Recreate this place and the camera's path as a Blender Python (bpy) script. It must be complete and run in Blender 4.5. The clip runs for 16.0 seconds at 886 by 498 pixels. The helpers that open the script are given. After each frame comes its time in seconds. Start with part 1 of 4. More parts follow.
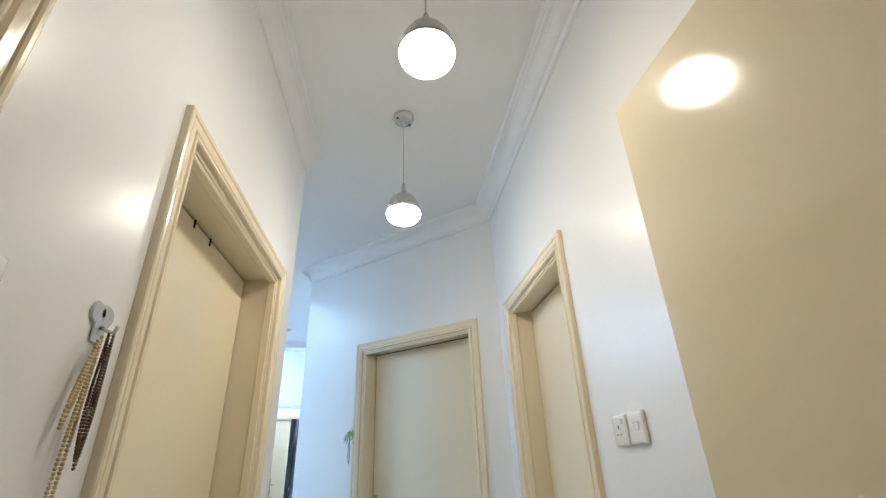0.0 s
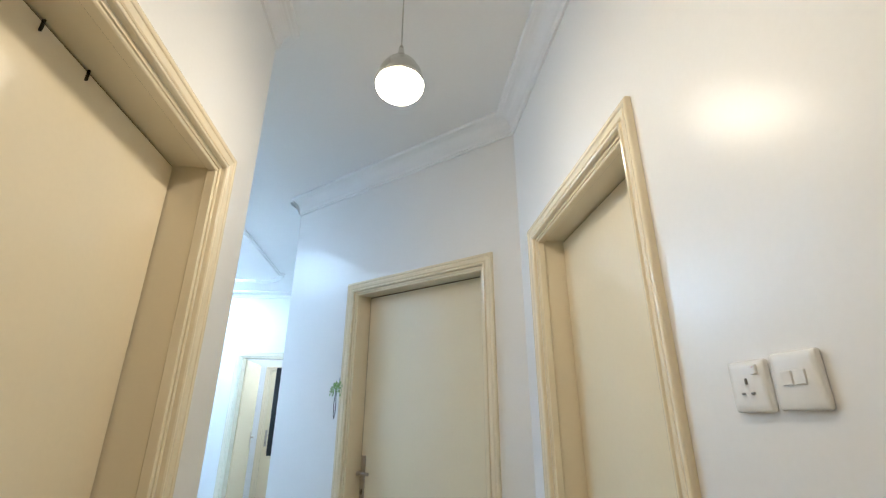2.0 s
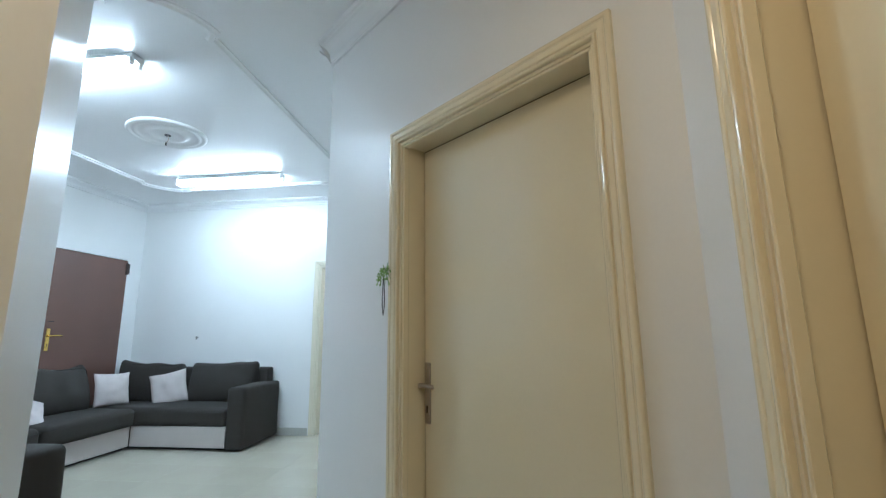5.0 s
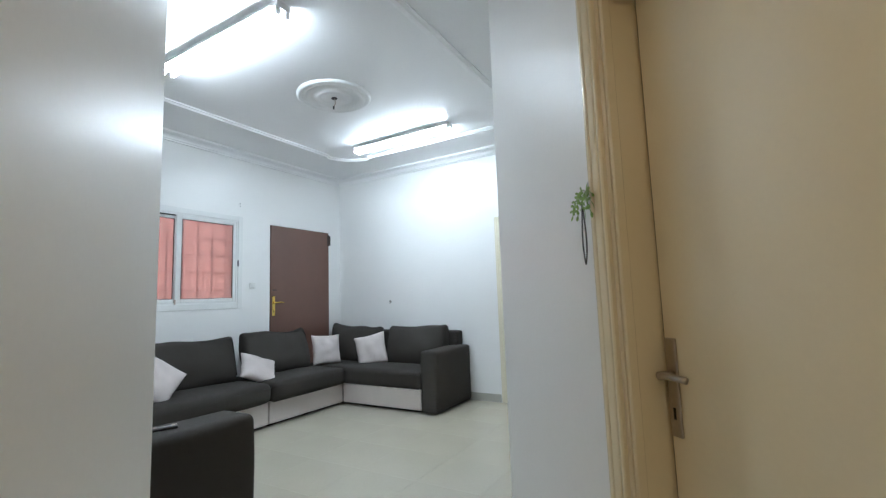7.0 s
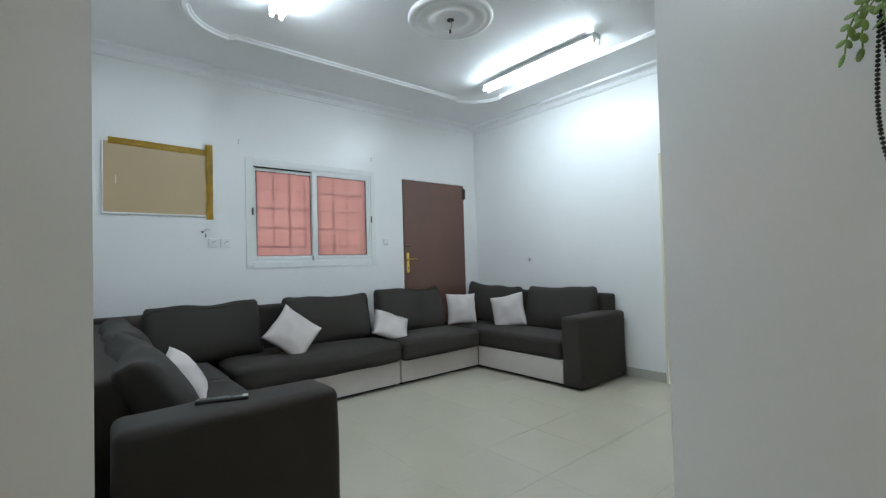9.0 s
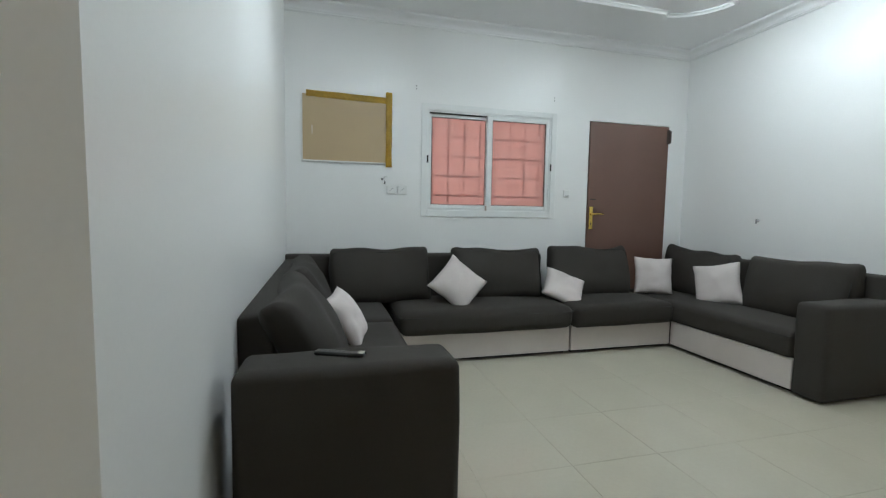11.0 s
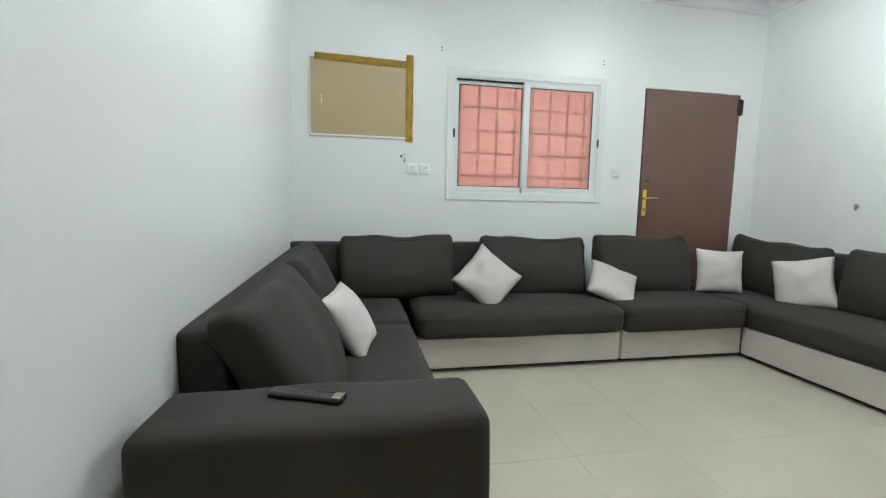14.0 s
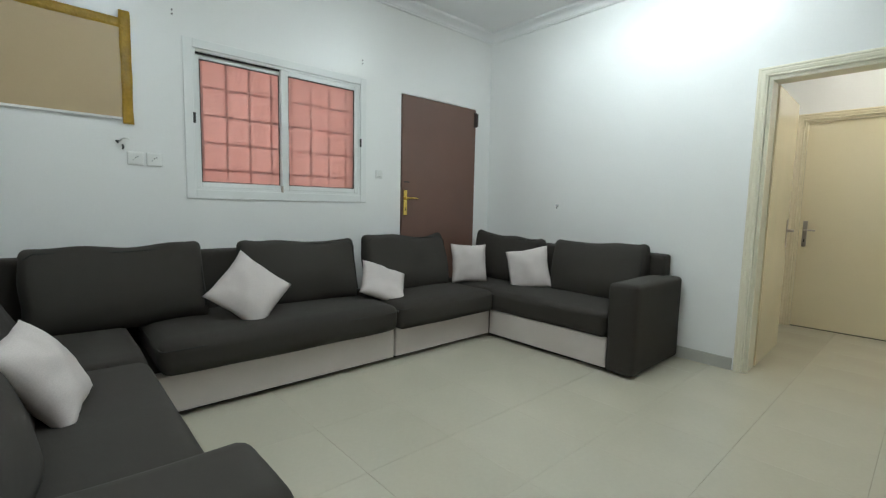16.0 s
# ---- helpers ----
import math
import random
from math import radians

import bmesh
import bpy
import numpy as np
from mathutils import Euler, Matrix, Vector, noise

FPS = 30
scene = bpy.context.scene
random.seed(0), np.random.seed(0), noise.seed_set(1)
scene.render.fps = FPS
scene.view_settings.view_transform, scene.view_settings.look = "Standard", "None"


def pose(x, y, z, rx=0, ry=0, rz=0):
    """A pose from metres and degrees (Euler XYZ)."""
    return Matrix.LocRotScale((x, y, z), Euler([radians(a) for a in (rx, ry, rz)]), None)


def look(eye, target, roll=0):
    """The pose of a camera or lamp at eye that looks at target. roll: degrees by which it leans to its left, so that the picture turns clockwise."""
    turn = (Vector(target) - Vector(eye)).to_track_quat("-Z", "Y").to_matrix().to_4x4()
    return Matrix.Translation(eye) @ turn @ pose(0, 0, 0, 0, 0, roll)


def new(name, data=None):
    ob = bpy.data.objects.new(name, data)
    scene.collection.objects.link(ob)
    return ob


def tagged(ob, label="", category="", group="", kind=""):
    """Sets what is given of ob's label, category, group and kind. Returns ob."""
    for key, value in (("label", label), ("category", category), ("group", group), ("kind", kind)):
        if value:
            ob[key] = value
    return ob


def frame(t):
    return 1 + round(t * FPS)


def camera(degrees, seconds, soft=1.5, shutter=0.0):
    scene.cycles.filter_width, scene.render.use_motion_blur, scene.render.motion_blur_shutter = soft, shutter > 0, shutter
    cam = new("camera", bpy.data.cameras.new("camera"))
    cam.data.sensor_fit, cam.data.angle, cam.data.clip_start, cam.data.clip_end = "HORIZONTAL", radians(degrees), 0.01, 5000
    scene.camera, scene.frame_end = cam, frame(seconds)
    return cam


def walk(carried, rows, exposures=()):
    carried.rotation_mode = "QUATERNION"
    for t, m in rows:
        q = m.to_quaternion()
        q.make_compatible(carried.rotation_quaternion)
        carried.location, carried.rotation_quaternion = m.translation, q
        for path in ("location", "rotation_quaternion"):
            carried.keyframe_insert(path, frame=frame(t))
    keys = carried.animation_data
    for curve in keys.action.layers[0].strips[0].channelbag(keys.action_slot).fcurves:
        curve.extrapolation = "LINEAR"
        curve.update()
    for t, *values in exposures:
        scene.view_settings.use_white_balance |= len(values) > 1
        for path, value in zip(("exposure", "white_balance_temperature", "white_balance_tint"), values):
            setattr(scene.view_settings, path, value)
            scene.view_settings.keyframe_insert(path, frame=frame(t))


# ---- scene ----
cam = camera(89.85, 16.0, soft=1.3)
PATH = [
    (0, (0.095, 0.137, 1.289), (0.318, 1.933, 2.141), -2.30),
    (0.5, (0.133, 0.252, 1.295), (0.353, 2.072, 2.095), -2.56),
    (1, (0.161, 0.384, 1.290), (0.352, 2.214, 2.075), -1.41),
    (1.5, (0.160, 0.576, 1.297), (0.338, 2.424, 2.039), -0.25),
    (2, (0.171, 0.763, 1.294), (0.355, 2.625, 2.000), 0.21),
    (2.5, (0.222, 0.946, 1.282), (0.464, 2.826, 1.920), 0.39),
    (3, (0.268, 1.122, 1.293), (0.544, 3.014, 1.878), 0.65),
    (5.5, (0.306, 1.943, 1.191), (-0.137, 3.869, 1.496), -0.76),
    (6, (0.222, 2.103, 1.239), (-0.393, 3.989, 1.490), -0.89),
    (6.5, (0.149, 2.260, 1.211), (-0.598, 4.101, 1.445), -1.86),
    (7, (0.091, 2.430, 1.199), (-0.924, 4.140, 1.415), -1.99),
    (7.5, (0.079, 2.624, 1.204), (-1.155, 4.186, 1.397), -2.20),
    (8, (0.045, 2.763, 1.201), (-1.241, 4.288, 1.348), -2.26),
    (8.5, (-0.061, 2.918, 1.172), (-1.437, 4.365, 1.291), -1.87),
    (9, (-0.142, 3.004, 1.177), (-1.683, 4.278, 1.230), -1.65),
    (9.5, (-0.229, 3.123, 1.177), (-1.955, 4.135, 1.192), -1.46),
    (10, (-0.244, 3.264, 1.183), (-2.088, 4.040, 1.132), -0.83),
    (12.5, (-0.711, 3.390, 1.158), (-2.657, 3.811, 0.968), 1.90),
    (13, (-0.794, 3.431, 1.142), (-2.739, 3.850, 0.941), 1.73),
    (13.5, (-0.839, 3.472, 1.148), (-2.788, 3.869, 0.937), 1.40),
    (14, (-0.887, 3.498, 1.139), (-2.839, 3.886, 0.926), 1.19),
    (14.5, (-0.937, 3.505, 1.154), (-2.869, 3.986, 0.933), 1.57),
    (15, (-1.045, 3.496, 1.153), (-2.867, 4.302, 0.948), 1.27),
    (15.5, (-1.091, 3.487, 1.165), (-2.766, 4.565, 0.959), 0.94),
    (16, (-1.102, 3.504, 1.145), (-2.584, 4.835, 0.950), 1.25),
]
# white balance drifts as the view leaves the warm corridor for the cool living room
EXPOSURES = [(0.0, 0.70, 4480, 11), (2.4, 0.67, 4760, 11), (3.1, 0.33, 4950, 11), (5.5, 0.12, 5170, 9), (7.0, -0.05, 5620, 15), (8.0, -0.10, 5580, 13), (9.0, -0.35, 5700, 12), (10.0, -0.40, 5800, 12), (12.5, -0.05, 6140, 13), (13.0, 0.08, 6140, 13), (14.2, 0.08, 6150, 12), (15.0, -0.14, 6140, 11), (16.0, -0.33, 6120, 10)]
walk(cam, [(t, look(eye, target, roll)) for t, eye, target, roll in PATH], EXPOSURES)

# ---- world and light strengths ----
world = bpy.data.worlds.new("world")
scene.world = world
world.use_nodes = True
sky = world.node_tree.nodes.new("ShaderNodeTexSky")
sky.sky_type, sky.sun_disc, sky.sun_elevation, sky.sun_rotation = "NISHITA", False, radians(35), radians(200)
world.node_tree.nodes["Background"].inputs[1].default_value = 0.06
world.node_tree.links.new(sky.outputs[0], world.node_tree.nodes["Background"].inputs[0])
TUBE_STRENGTH, BULB_STRENGTH, BACKDROP_FILL_WATTS = 90.0, 51.0, 36.0

# ---- plan, in metres ----
CEIL = 2.95
X_BACK, Y_LEFT, Y_RIGHT, X_EAST = -4.47, 2.96, 7.175, -0.66
X_CL, X_CR = -0.422, 0.79
Y_SOUTH = -1.3
DIAG_A, DIAG_B = Vector((-0.66, 4.172)), Vector((0.79, 2.891))
LDIAG_A, LDIAG_B = Vector((-0.422, 2.365)), Vector((-1.106, 3.026))
THICK = 0.2


# ---- materials ----
def material(name, base, rough=0.5, metal=0.0, var=0.06, scale=3.0, grain=60.0, bump=0.1, bump_dist=0.002, coat=0.0, sheen=0.0, rough_var=0.08, per_object=0.0, emission=None, strength=0.0, coarse=0.0):
    m = bpy.data.materials.new(name)
    m.use_nodes = True
    nt = m.node_tree
    N, L = nt.nodes, nt.links
    b = N["Principled BSDF"]
    tc = N.new("ShaderNodeTexCoord")
    big, fine = N.new("ShaderNodeTexNoise"), N.new("ShaderNodeTexNoise")
    big.inputs["Scale"].default_value, big.inputs["Detail"].default_value = scale, 4
    fine.inputs["Scale"].default_value, fine.inputs["Detail"].default_value = grain, 5
    L.new(tc.outputs["Object"], big.inputs["Vector"])
    L.new(tc.outputs["Object"], fine.inputs["Vector"])
    mixn = N.new("ShaderNodeMix")
    mixn.data_type = "FLOAT"
    mixn.inputs[0].default_value = 0.4
    L.new(big.outputs[0], mixn.inputs[2])
    L.new(fine.outputs[0], mixn.inputs[3])
    fac = mixn.outputs[0]
    if per_object:
        info, add = N.new("ShaderNodeObjectInfo"), N.new("ShaderNodeMath")
        add.operation = "MULTIPLY_ADD"
        L.new(info.outputs["Random"], add.inputs[0])
        add.inputs[1].default_value = per_object
        L.new(fac, add.inputs[2])
        fac = add.outputs[0]
    ramp = N.new("ShaderNodeValToRGB")
    ramp.color_ramp.elements[0].position, ramp.color_ramp.elements[1].position = 0.3, 0.7
    ramp.color_ramp.elements[0].color = (*[c * (1 - var) for c in base], 1)
    ramp.color_ramp.elements[1].color = (*[min(1, c * (1 + var)) for c in base], 1)
    L.new(fac, ramp.inputs[0])
    L.new(ramp.outputs[0], b.inputs["Base Color"])
    rr = N.new("ShaderNodeMapRange")
    rr.inputs[1].default_value, rr.inputs[2].default_value = 0.3, 0.7
    rr.inputs[3].default_value, rr.inputs[4].default_value = max(0.02, rough - rough_var), min(1, rough + rough_var)
    L.new(big.outputs[0], rr.inputs[0])
    L.new(rr.outputs[0], b.inputs["Roughness"])
    b.inputs["Metallic"].default_value = metal
    b.inputs["Coat Weight"].default_value = coat
    b.inputs["Coat Roughness"].default_value = 0.08
    b.inputs["Sheen Weight"].default_value = sheen
    if bump:
        bp = N.new("ShaderNodeBump")
        bp.inputs["Strength"].default_value, bp.inputs["Distance"].default_value = bump, bump_dist
        height = fine.outputs[0]
        if coarse:
            lump, mad = N.new("ShaderNodeTexNoise"), N.new("ShaderNodeMath")
            lump.inputs["Scale"].default_value = coarse
            L.new(tc.outputs["Object"], lump.inputs["Vector"])
            mad.operation = "MULTIPLY_ADD"
            mad.inputs[1].default_value = 3.0
            L.new(lump.outputs[0], mad.inputs[0])
            L.new(fine.outputs[0], mad.inputs[2])
            height = mad.outputs[0]
        L.new(height, bp.inputs["Height"])
        L.new(bp.outputs[0], b.inputs["Normal"])
        L.new(bp.outputs[0], b.inputs["Coat Normal"])
    if emission:
        b.inputs["Emission Color"].default_value = (*emission, 1)
        b.inputs["Emission Strength"].default_value = strength
    return m


def woven(name, base, thread=900.0):
    """Woven upholstery: a fine crossed weave over slow tone changes."""
    m = material(name, base, rough=0.9, var=0.16, scale=2.2, grain=240, bump=0.0, sheen=0.0, rough_var=0.05)
    N, L = m.node_tree.nodes, m.node_tree.links
    tc = next(n for n in N if n.type == "TEX_COORD")
    waves = []
    for axis in ("X", "Y", "Z"):
        w = N.new("ShaderNodeTexWave")
        w.bands_direction = axis
        w.inputs["Scale"].default_value, w.inputs["Distortion"].default_value = thread / 6.28, 1.5
        L.new(tc.outputs["Object"], w.inputs["Vector"])
        waves.append(w)
    a, b = N.new("ShaderNodeMath"), N.new("ShaderNodeMath")
    a.operation = b.operation = "ADD"
    L.new(waves[0].outputs[1], a.inputs[0])
    L.new(waves[1].outputs[1], a.inputs[1])
    L.new(a.outputs[0], b.inputs[0])
    L.new(waves[2].outputs[1], b.inputs[1])
    bp = N.new("ShaderNodeBump")
    bp.inputs["Strength"].default_value, bp.inputs["Distance"].default_value = 0.10, 0.0012
    crease, soft = N.new("ShaderNodeTexNoise"), N.new("ShaderNodeBump")
    crease.inputs["Scale"].default_value, crease.inputs["Detail"].default_value, crease.inputs["Distortion"].default_value = 7.0, 3, 0.8
    soft.inputs["Strength"].default_value, soft.inputs["Distance"].default_value = 0.22, 0.010
    L.new(tc.outputs["Object"], crease.inputs["Vector"])
    L.new(crease.outputs[0], soft.inputs["Height"])
    L.new(soft.outputs[0], bp.inputs["Normal"])
    L.new(b.outputs[0], bp.inputs["Height"])
    L.new(bp.outputs[0], N["Principled BSDF"].inputs["Normal"])
    return m


def glass(name, tint=(1, 1, 1), rough=0.0):
    m = bpy.data.materials.new(name)
    m.use_nodes = True
    b = m.node_tree.nodes["Principled BSDF"]
    b.inputs["Base Color"].default_value = (*tint, 1)
    b.inputs["Roughness"].default_value, b.inputs["Transmission Weight"].default_value, b.inputs["IOR"].default_value = rough, 1.0, 1.45
    return m


M_WALL = material("wall_paint", (0.85, 0.85, 0.84), rough=0.32, rough_var=0.04, var=0.02, scale=1.3, grain=75, bump=0.05, bump_dist=0.001)
M_CEIL = material("ceiling_paint", (0.86, 0.86, 0.86), rough=0.315, rough_var=0.02, var=0.02, scale=1.1, grain=90, bump=0.05, bump_dist=0.001)
M_PLASTER = material("plaster_moulding", (0.86, 0.86, 0.86), rough=0.45, var=0.02, scale=4, grain=90, bump=0.05, bump_dist=0.001)
M_CREAM = material("cream_enamel", (0.83, 0.74, 0.525), rough=0.15, rough_var=0.03, var=0.02, scale=1.6, grain=70, bump=0.10, bump_dist=0.001, coat=0.2, coarse=18)
M_TRIM = material("cream_trim_enamel", (0.83, 0.745, 0.54), rough=0.15, rough_var=0.04, var=0.015, scale=3, grain=90, bump=0.10, bump_dist=0.0012, coarse=22)
M_GAP_SHADE = material("door_gap_shade", (0.03, 0.024, 0.015), rough=0.9, bump=0)
M_TILE = material("porcelain_tile", (0.52, 0.488, 0.392), rough=0.19, rough_var=0.05, var=0.035, scale=2.4, grain=45, bump=0.02, bump_dist=0.0006, per_object=0.05)
M_GROUT = material("grout", (0.39, 0.37, 0.315), rough=0.85, var=0.15, grain=200, bump=0.2)
M_SKIRT = material("skirting_tile", (0.44, 0.43, 0.39), rough=0.36, rough_var=0.05, var=0.06, grain=80, bump=0.03)
M_FABRIC = woven("charcoal_fabric", (0.0295, 0.0243, 0.0198))
M_SEAM = material("fabric_seam", (0.022, 0.021, 0.02), rough=0.9, bump=0.2, grain=300)
M_BASE = material("pale_leatherette", (0.60, 0.545, 0.52), rough=0.5, var=0.07, scale=4, grain=260, bump=0.25, bump_dist=0.0006)
M_PILLOW = woven("pale_linen", (0.61, 0.55, 0.53), 700)
M_BROWN = material("brown_steel_paint", (0.135, 0.070, 0.052), rough=0.36, var=0.10, scale=2.5, grain=140, bump=0.14, bump_dist=0.001)
M_BROWN_DARK = material("brown_edge", (0.035, 0.02, 0.016), rough=0.6, var=0.2, grain=90, bump=0.2)
M_BRASS = material("polished_brass", (0.80, 0.56, 0.14), rough=0.22, metal=1.0, var=0.05, bump=0.02)
M_STEEL = material("brushed_nickel", (0.46, 0.41, 0.35), rough=0.33, metal=1.0, var=0.12, grain=200, bump=0.05)
M_CHROME = material("dull_chrome", (0.62, 0.62, 0.60), rough=0.25, metal=1.0, var=0.05, bump=0.02)
M_ALU = material("white_aluminium", (0.80, 0.81, 0.80), rough=0.36, rough_var=0.05, var=0.02, bump=0.02)
M_RUBBER = material("black_rubber", (0.018, 0.016, 0.016), rough=0.7, bump=0.05)
M_CARD = material("beige_board", (0.46, 0.345, 0.20), rough=0.5, var=0.04, scale=2, grain=150, bump=0.06)
M_TAPE = material("brown_packing_tape", (0.60, 0.375, 0.05), rough=0.10, var=0.18, scale=14, grain=70, bump=0.7, bump_dist=0.003, coarse=40)
M_WHITE = material("white_plastic", (0.82, 0.82, 0.80), rough=0.21, rough_var=0.04, var=0.02, bump=0.02)
M_BLACK = material("black_plastic", (0.012, 0.013, 0.014), rough=0.3, var=0.1, bump=0.02)
M_GREYBTN = material("grey_rubber", (0.25, 0.25, 0.25), rough=0.6, bump=0.05)
M_RED = material("red_indicator", (0.6, 0.04, 0.03), rough=0.4, bump=0)
M_LEAF = material("artificial_leaf", (0.22, 0.36, 0.075), rough=0.45, var=0.4, scale=30, grain=120, bump=0.1)
M_BEAD_DARK = material("black_bead", (0.02, 0.022, 0.02), rough=0.3, bump=0)
M_BEAD_RED = material("maroon_bead", (0.12, 0.035, 0.03), rough=0.25, var=0.4, scale=60, bump=0)
M_BEAD_BROWN = material("brown_bead", (0.16, 0.10, 0.045), rough=0.25, var=0.4, scale=60, bump=0)
M_BEAD_CREAM = material("cream_bead", (0.62, 0.50, 0.24), rough=0.3, var=0.2, scale=60, bump=0)
M_SUCTION = material("clear_plastic_hook", (0.52, 0.555, 0.60), rough=0.12, var=0.05, bump=0.0, coat=0.5)
M_TUBE = material("fluorescent_tube", (0.9, 0.9, 0.9), bump=0, emission=(0.90, 1.0, 0.965), strength=TUBE_STRENGTH)
M_LOBBY = material("warm_fluorescent_tube", (0.9, 0.9, 0.9), bump=0, emission=(1.0, 0.95, 0.80), strength=TUBE_STRENGTH * 1.1)
M_BULB = material("frosted_lit_globe", (0.9, 0.9, 0.9), bump=0, emission=(1.0, 0.70, 0.37), strength=BULB_STRENGTH)
M_OUTWALL = material("pink_render", (0.66, 0.44, 0.39), rough=0.9, var=0.1, grain=30, bump=0.3)
M_BARS = material("bar_paint", (0.25, 0.14, 0.12), rough=0.5, var=0.15, grain=90, bump=0.1)
M_CASE = material("off_white_enamel", (0.80, 0.755, 0.61), rough=0.22, rough_var=0.04, var=0.015, scale=1.6, grain=60, bump=0.0)
M_SCREEN = material("television_screen", (0.008, 0.008, 0.009), rough=0.08, bump=0)
M_CORD = material("grey_cord", (0.5, 0.5, 0.48), rough=0.5, bump=0)

# pink film on the window glass: lets the light behind it through, softly
M_FILM = bpy.data.materials.new("pink_window_film")
M_FILM.use_nodes = True
_n, _l = M_FILM.node_tree.nodes, M_FILM.node_tree.links
_d, _t, _g = _n.new("ShaderNodeBsdfDiffuse"), _n.new("ShaderNodeBsdfTranslucent"), _n.new("ShaderNodeBsdfGlossy")
_tex, _ramp = _n.new("ShaderNodeTexNoise"), _n.new("ShaderNodeValToRGB")
_tex.inputs["Scale"].default_value = 3.0
_ramp.color_ramp.elements[0].color, _ramp.color_ramp.elements[1].color = (0.58, 0.36, 0.325, 1), (0.65, 0.41, 0.37, 1)
_l.new(_tex.outputs[0], _ramp.inputs[0])
_l.new(_ramp.outputs[0], _d.inputs[0])
_l.new(_ramp.outputs[0], _t.inputs[0])
_g.inputs["Roughness"].default_value = 0.06
_m1, _m2, _f = _n.new("ShaderNodeMixShader"), _n.new("ShaderNodeMixShader"), _n.new("ShaderNodeFresnel")
_m1.inputs[0].default_value = 0.3
_l.new(_d.outputs[0], _m1.inputs[1])
_l.new(_t.outputs[0], _m1.inputs[2])
_l.new(_f.outputs[0], _m2.inputs[0])
_r, _m3 = _n.new("ShaderNodeBsdfTransparent"), _n.new("ShaderNodeMixShader")
_r.inputs["Color"].default_value = (0.92, 0.84, 0.81, 1)
_m3.inputs[0].default_value = 0.47
_l.new(_m1.outputs[0], _m3.inputs[1])
_l.new(_r.outputs[0], _m3.inputs[2])
_l.new(_m3.outputs[0], _m2.inputs[1])
_l.new(_g.outputs[0], _m2.inputs[2])
_l.new(_m2.outputs[0], _n["Material Output"].inputs[0])


# ---- mesh helpers ----
def finish(name, bm, mat, smooth=False):
    bmesh.ops.recalc_face_normals(bm, faces=bm.faces)
    me = bpy.data.meshes.new(name)
    bm.to_mesh(me)
    bm.free()
    me.materials.append(mat)
    if smooth:
        for p in me.polygons:
            p.use_smooth = True
    return me


def part(name, bm, mat, parent=None, label="", smooth=False, m=None):
    ob = new(name, finish(name, bm, mat, smooth))
    ob.parent = parent
    if m is not None:
        ob.matrix_basis = m
    if label:
        ob["label"] = label
    return ob


def thing(name, m, label, category, group="", kind=""):
    ob = new(name)
    ob.empty_display_size = 0.05
    ob.matrix_basis = m
    return tagged(ob, label, category, group, kind)


def add_box(bm, x0, x1, y0, y1, z0, z1, bevel=0.0, seg=2):
    r = bmesh.ops.create_cube(bm, size=1)
    bmesh.ops.transform(bm, verts=r["verts"], matrix=Matrix.Translation(((x0 + x1) / 2, (y0 + y1) / 2, (z0 + z1) / 2)) @ Matrix.Diagonal((x1 - x0, y1 - y0, z1 - z0, 1)))
    if bevel:
        edges = list({e for v in r["verts"] for e in v.link_edges})
        bmesh.ops.bevel(bm, geom=edges, offset=bevel, segments=seg, affect="EDGES", profile=0.5)
    return bm


def box(x0, x1, y0, y1, z0, z1, bevel=0.0, seg=2):
    return add_box(bmesh.new(), x0, x1, y0, y1, z0, z1, bevel, seg)


def add_tube(bm, points, radius, sides=10):
    """A round rod along points."""
    pts = [Vector(p) for p in points]
    rings = []
    for i, p in enumerate(pts):
        d = (pts[min(i + 1, len(pts) - 1)] - pts[max(i - 1, 0)]).normalized()
        a = d.orthogonal().normalized() if i == 0 else (rings[-1][1] - d * rings[-1][1].dot(d)).normalized()
        b = d.cross(a)
        rings.append(([bm.verts.new(p + radius * (math.cos(k * math.tau / sides) * a + math.sin(k * math.tau / sides) * b)) for k in range(sides)], a))
    for (r0, _), (r1, _) in zip(rings, rings[1:]):
        for k in range(sides):
            bm.faces.new((r0[k], r0[(k + 1) % sides], r1[(k + 1) % sides], r1[k]))
    bm.faces.new(rings[0][0])
    bm.faces.new(rings[-1][0])
    return bm


def lathe(profile, sides=40, close=True):
    """Turn (radius, z) pairs about the z axis."""
    bm = bmesh.new()
    rings = []
    for r, z in profile:
        rings.append([bm.verts.new((0, 0, z))] if r < 1e-5 else [bm.verts.new((r * math.cos(k * math.tau / sides), r * math.sin(k * math.tau / sides), z)) for k in range(sides)])
    for a, b in zip(rings, rings[1:]):
        for k in range(sides):
            j = (k + 1) % sides
            if len(a) == 1 and len(b) == 1:
                continue
            if len(a) == 1:
                bm.faces.new((a[0], b[j], b[k]))
            elif len(b) == 1:
                bm.faces.new((a[k], a[j], b[0]))
            else:
                bm.faces.new((a[k], a[j], b[j], b[k]))
    return bm


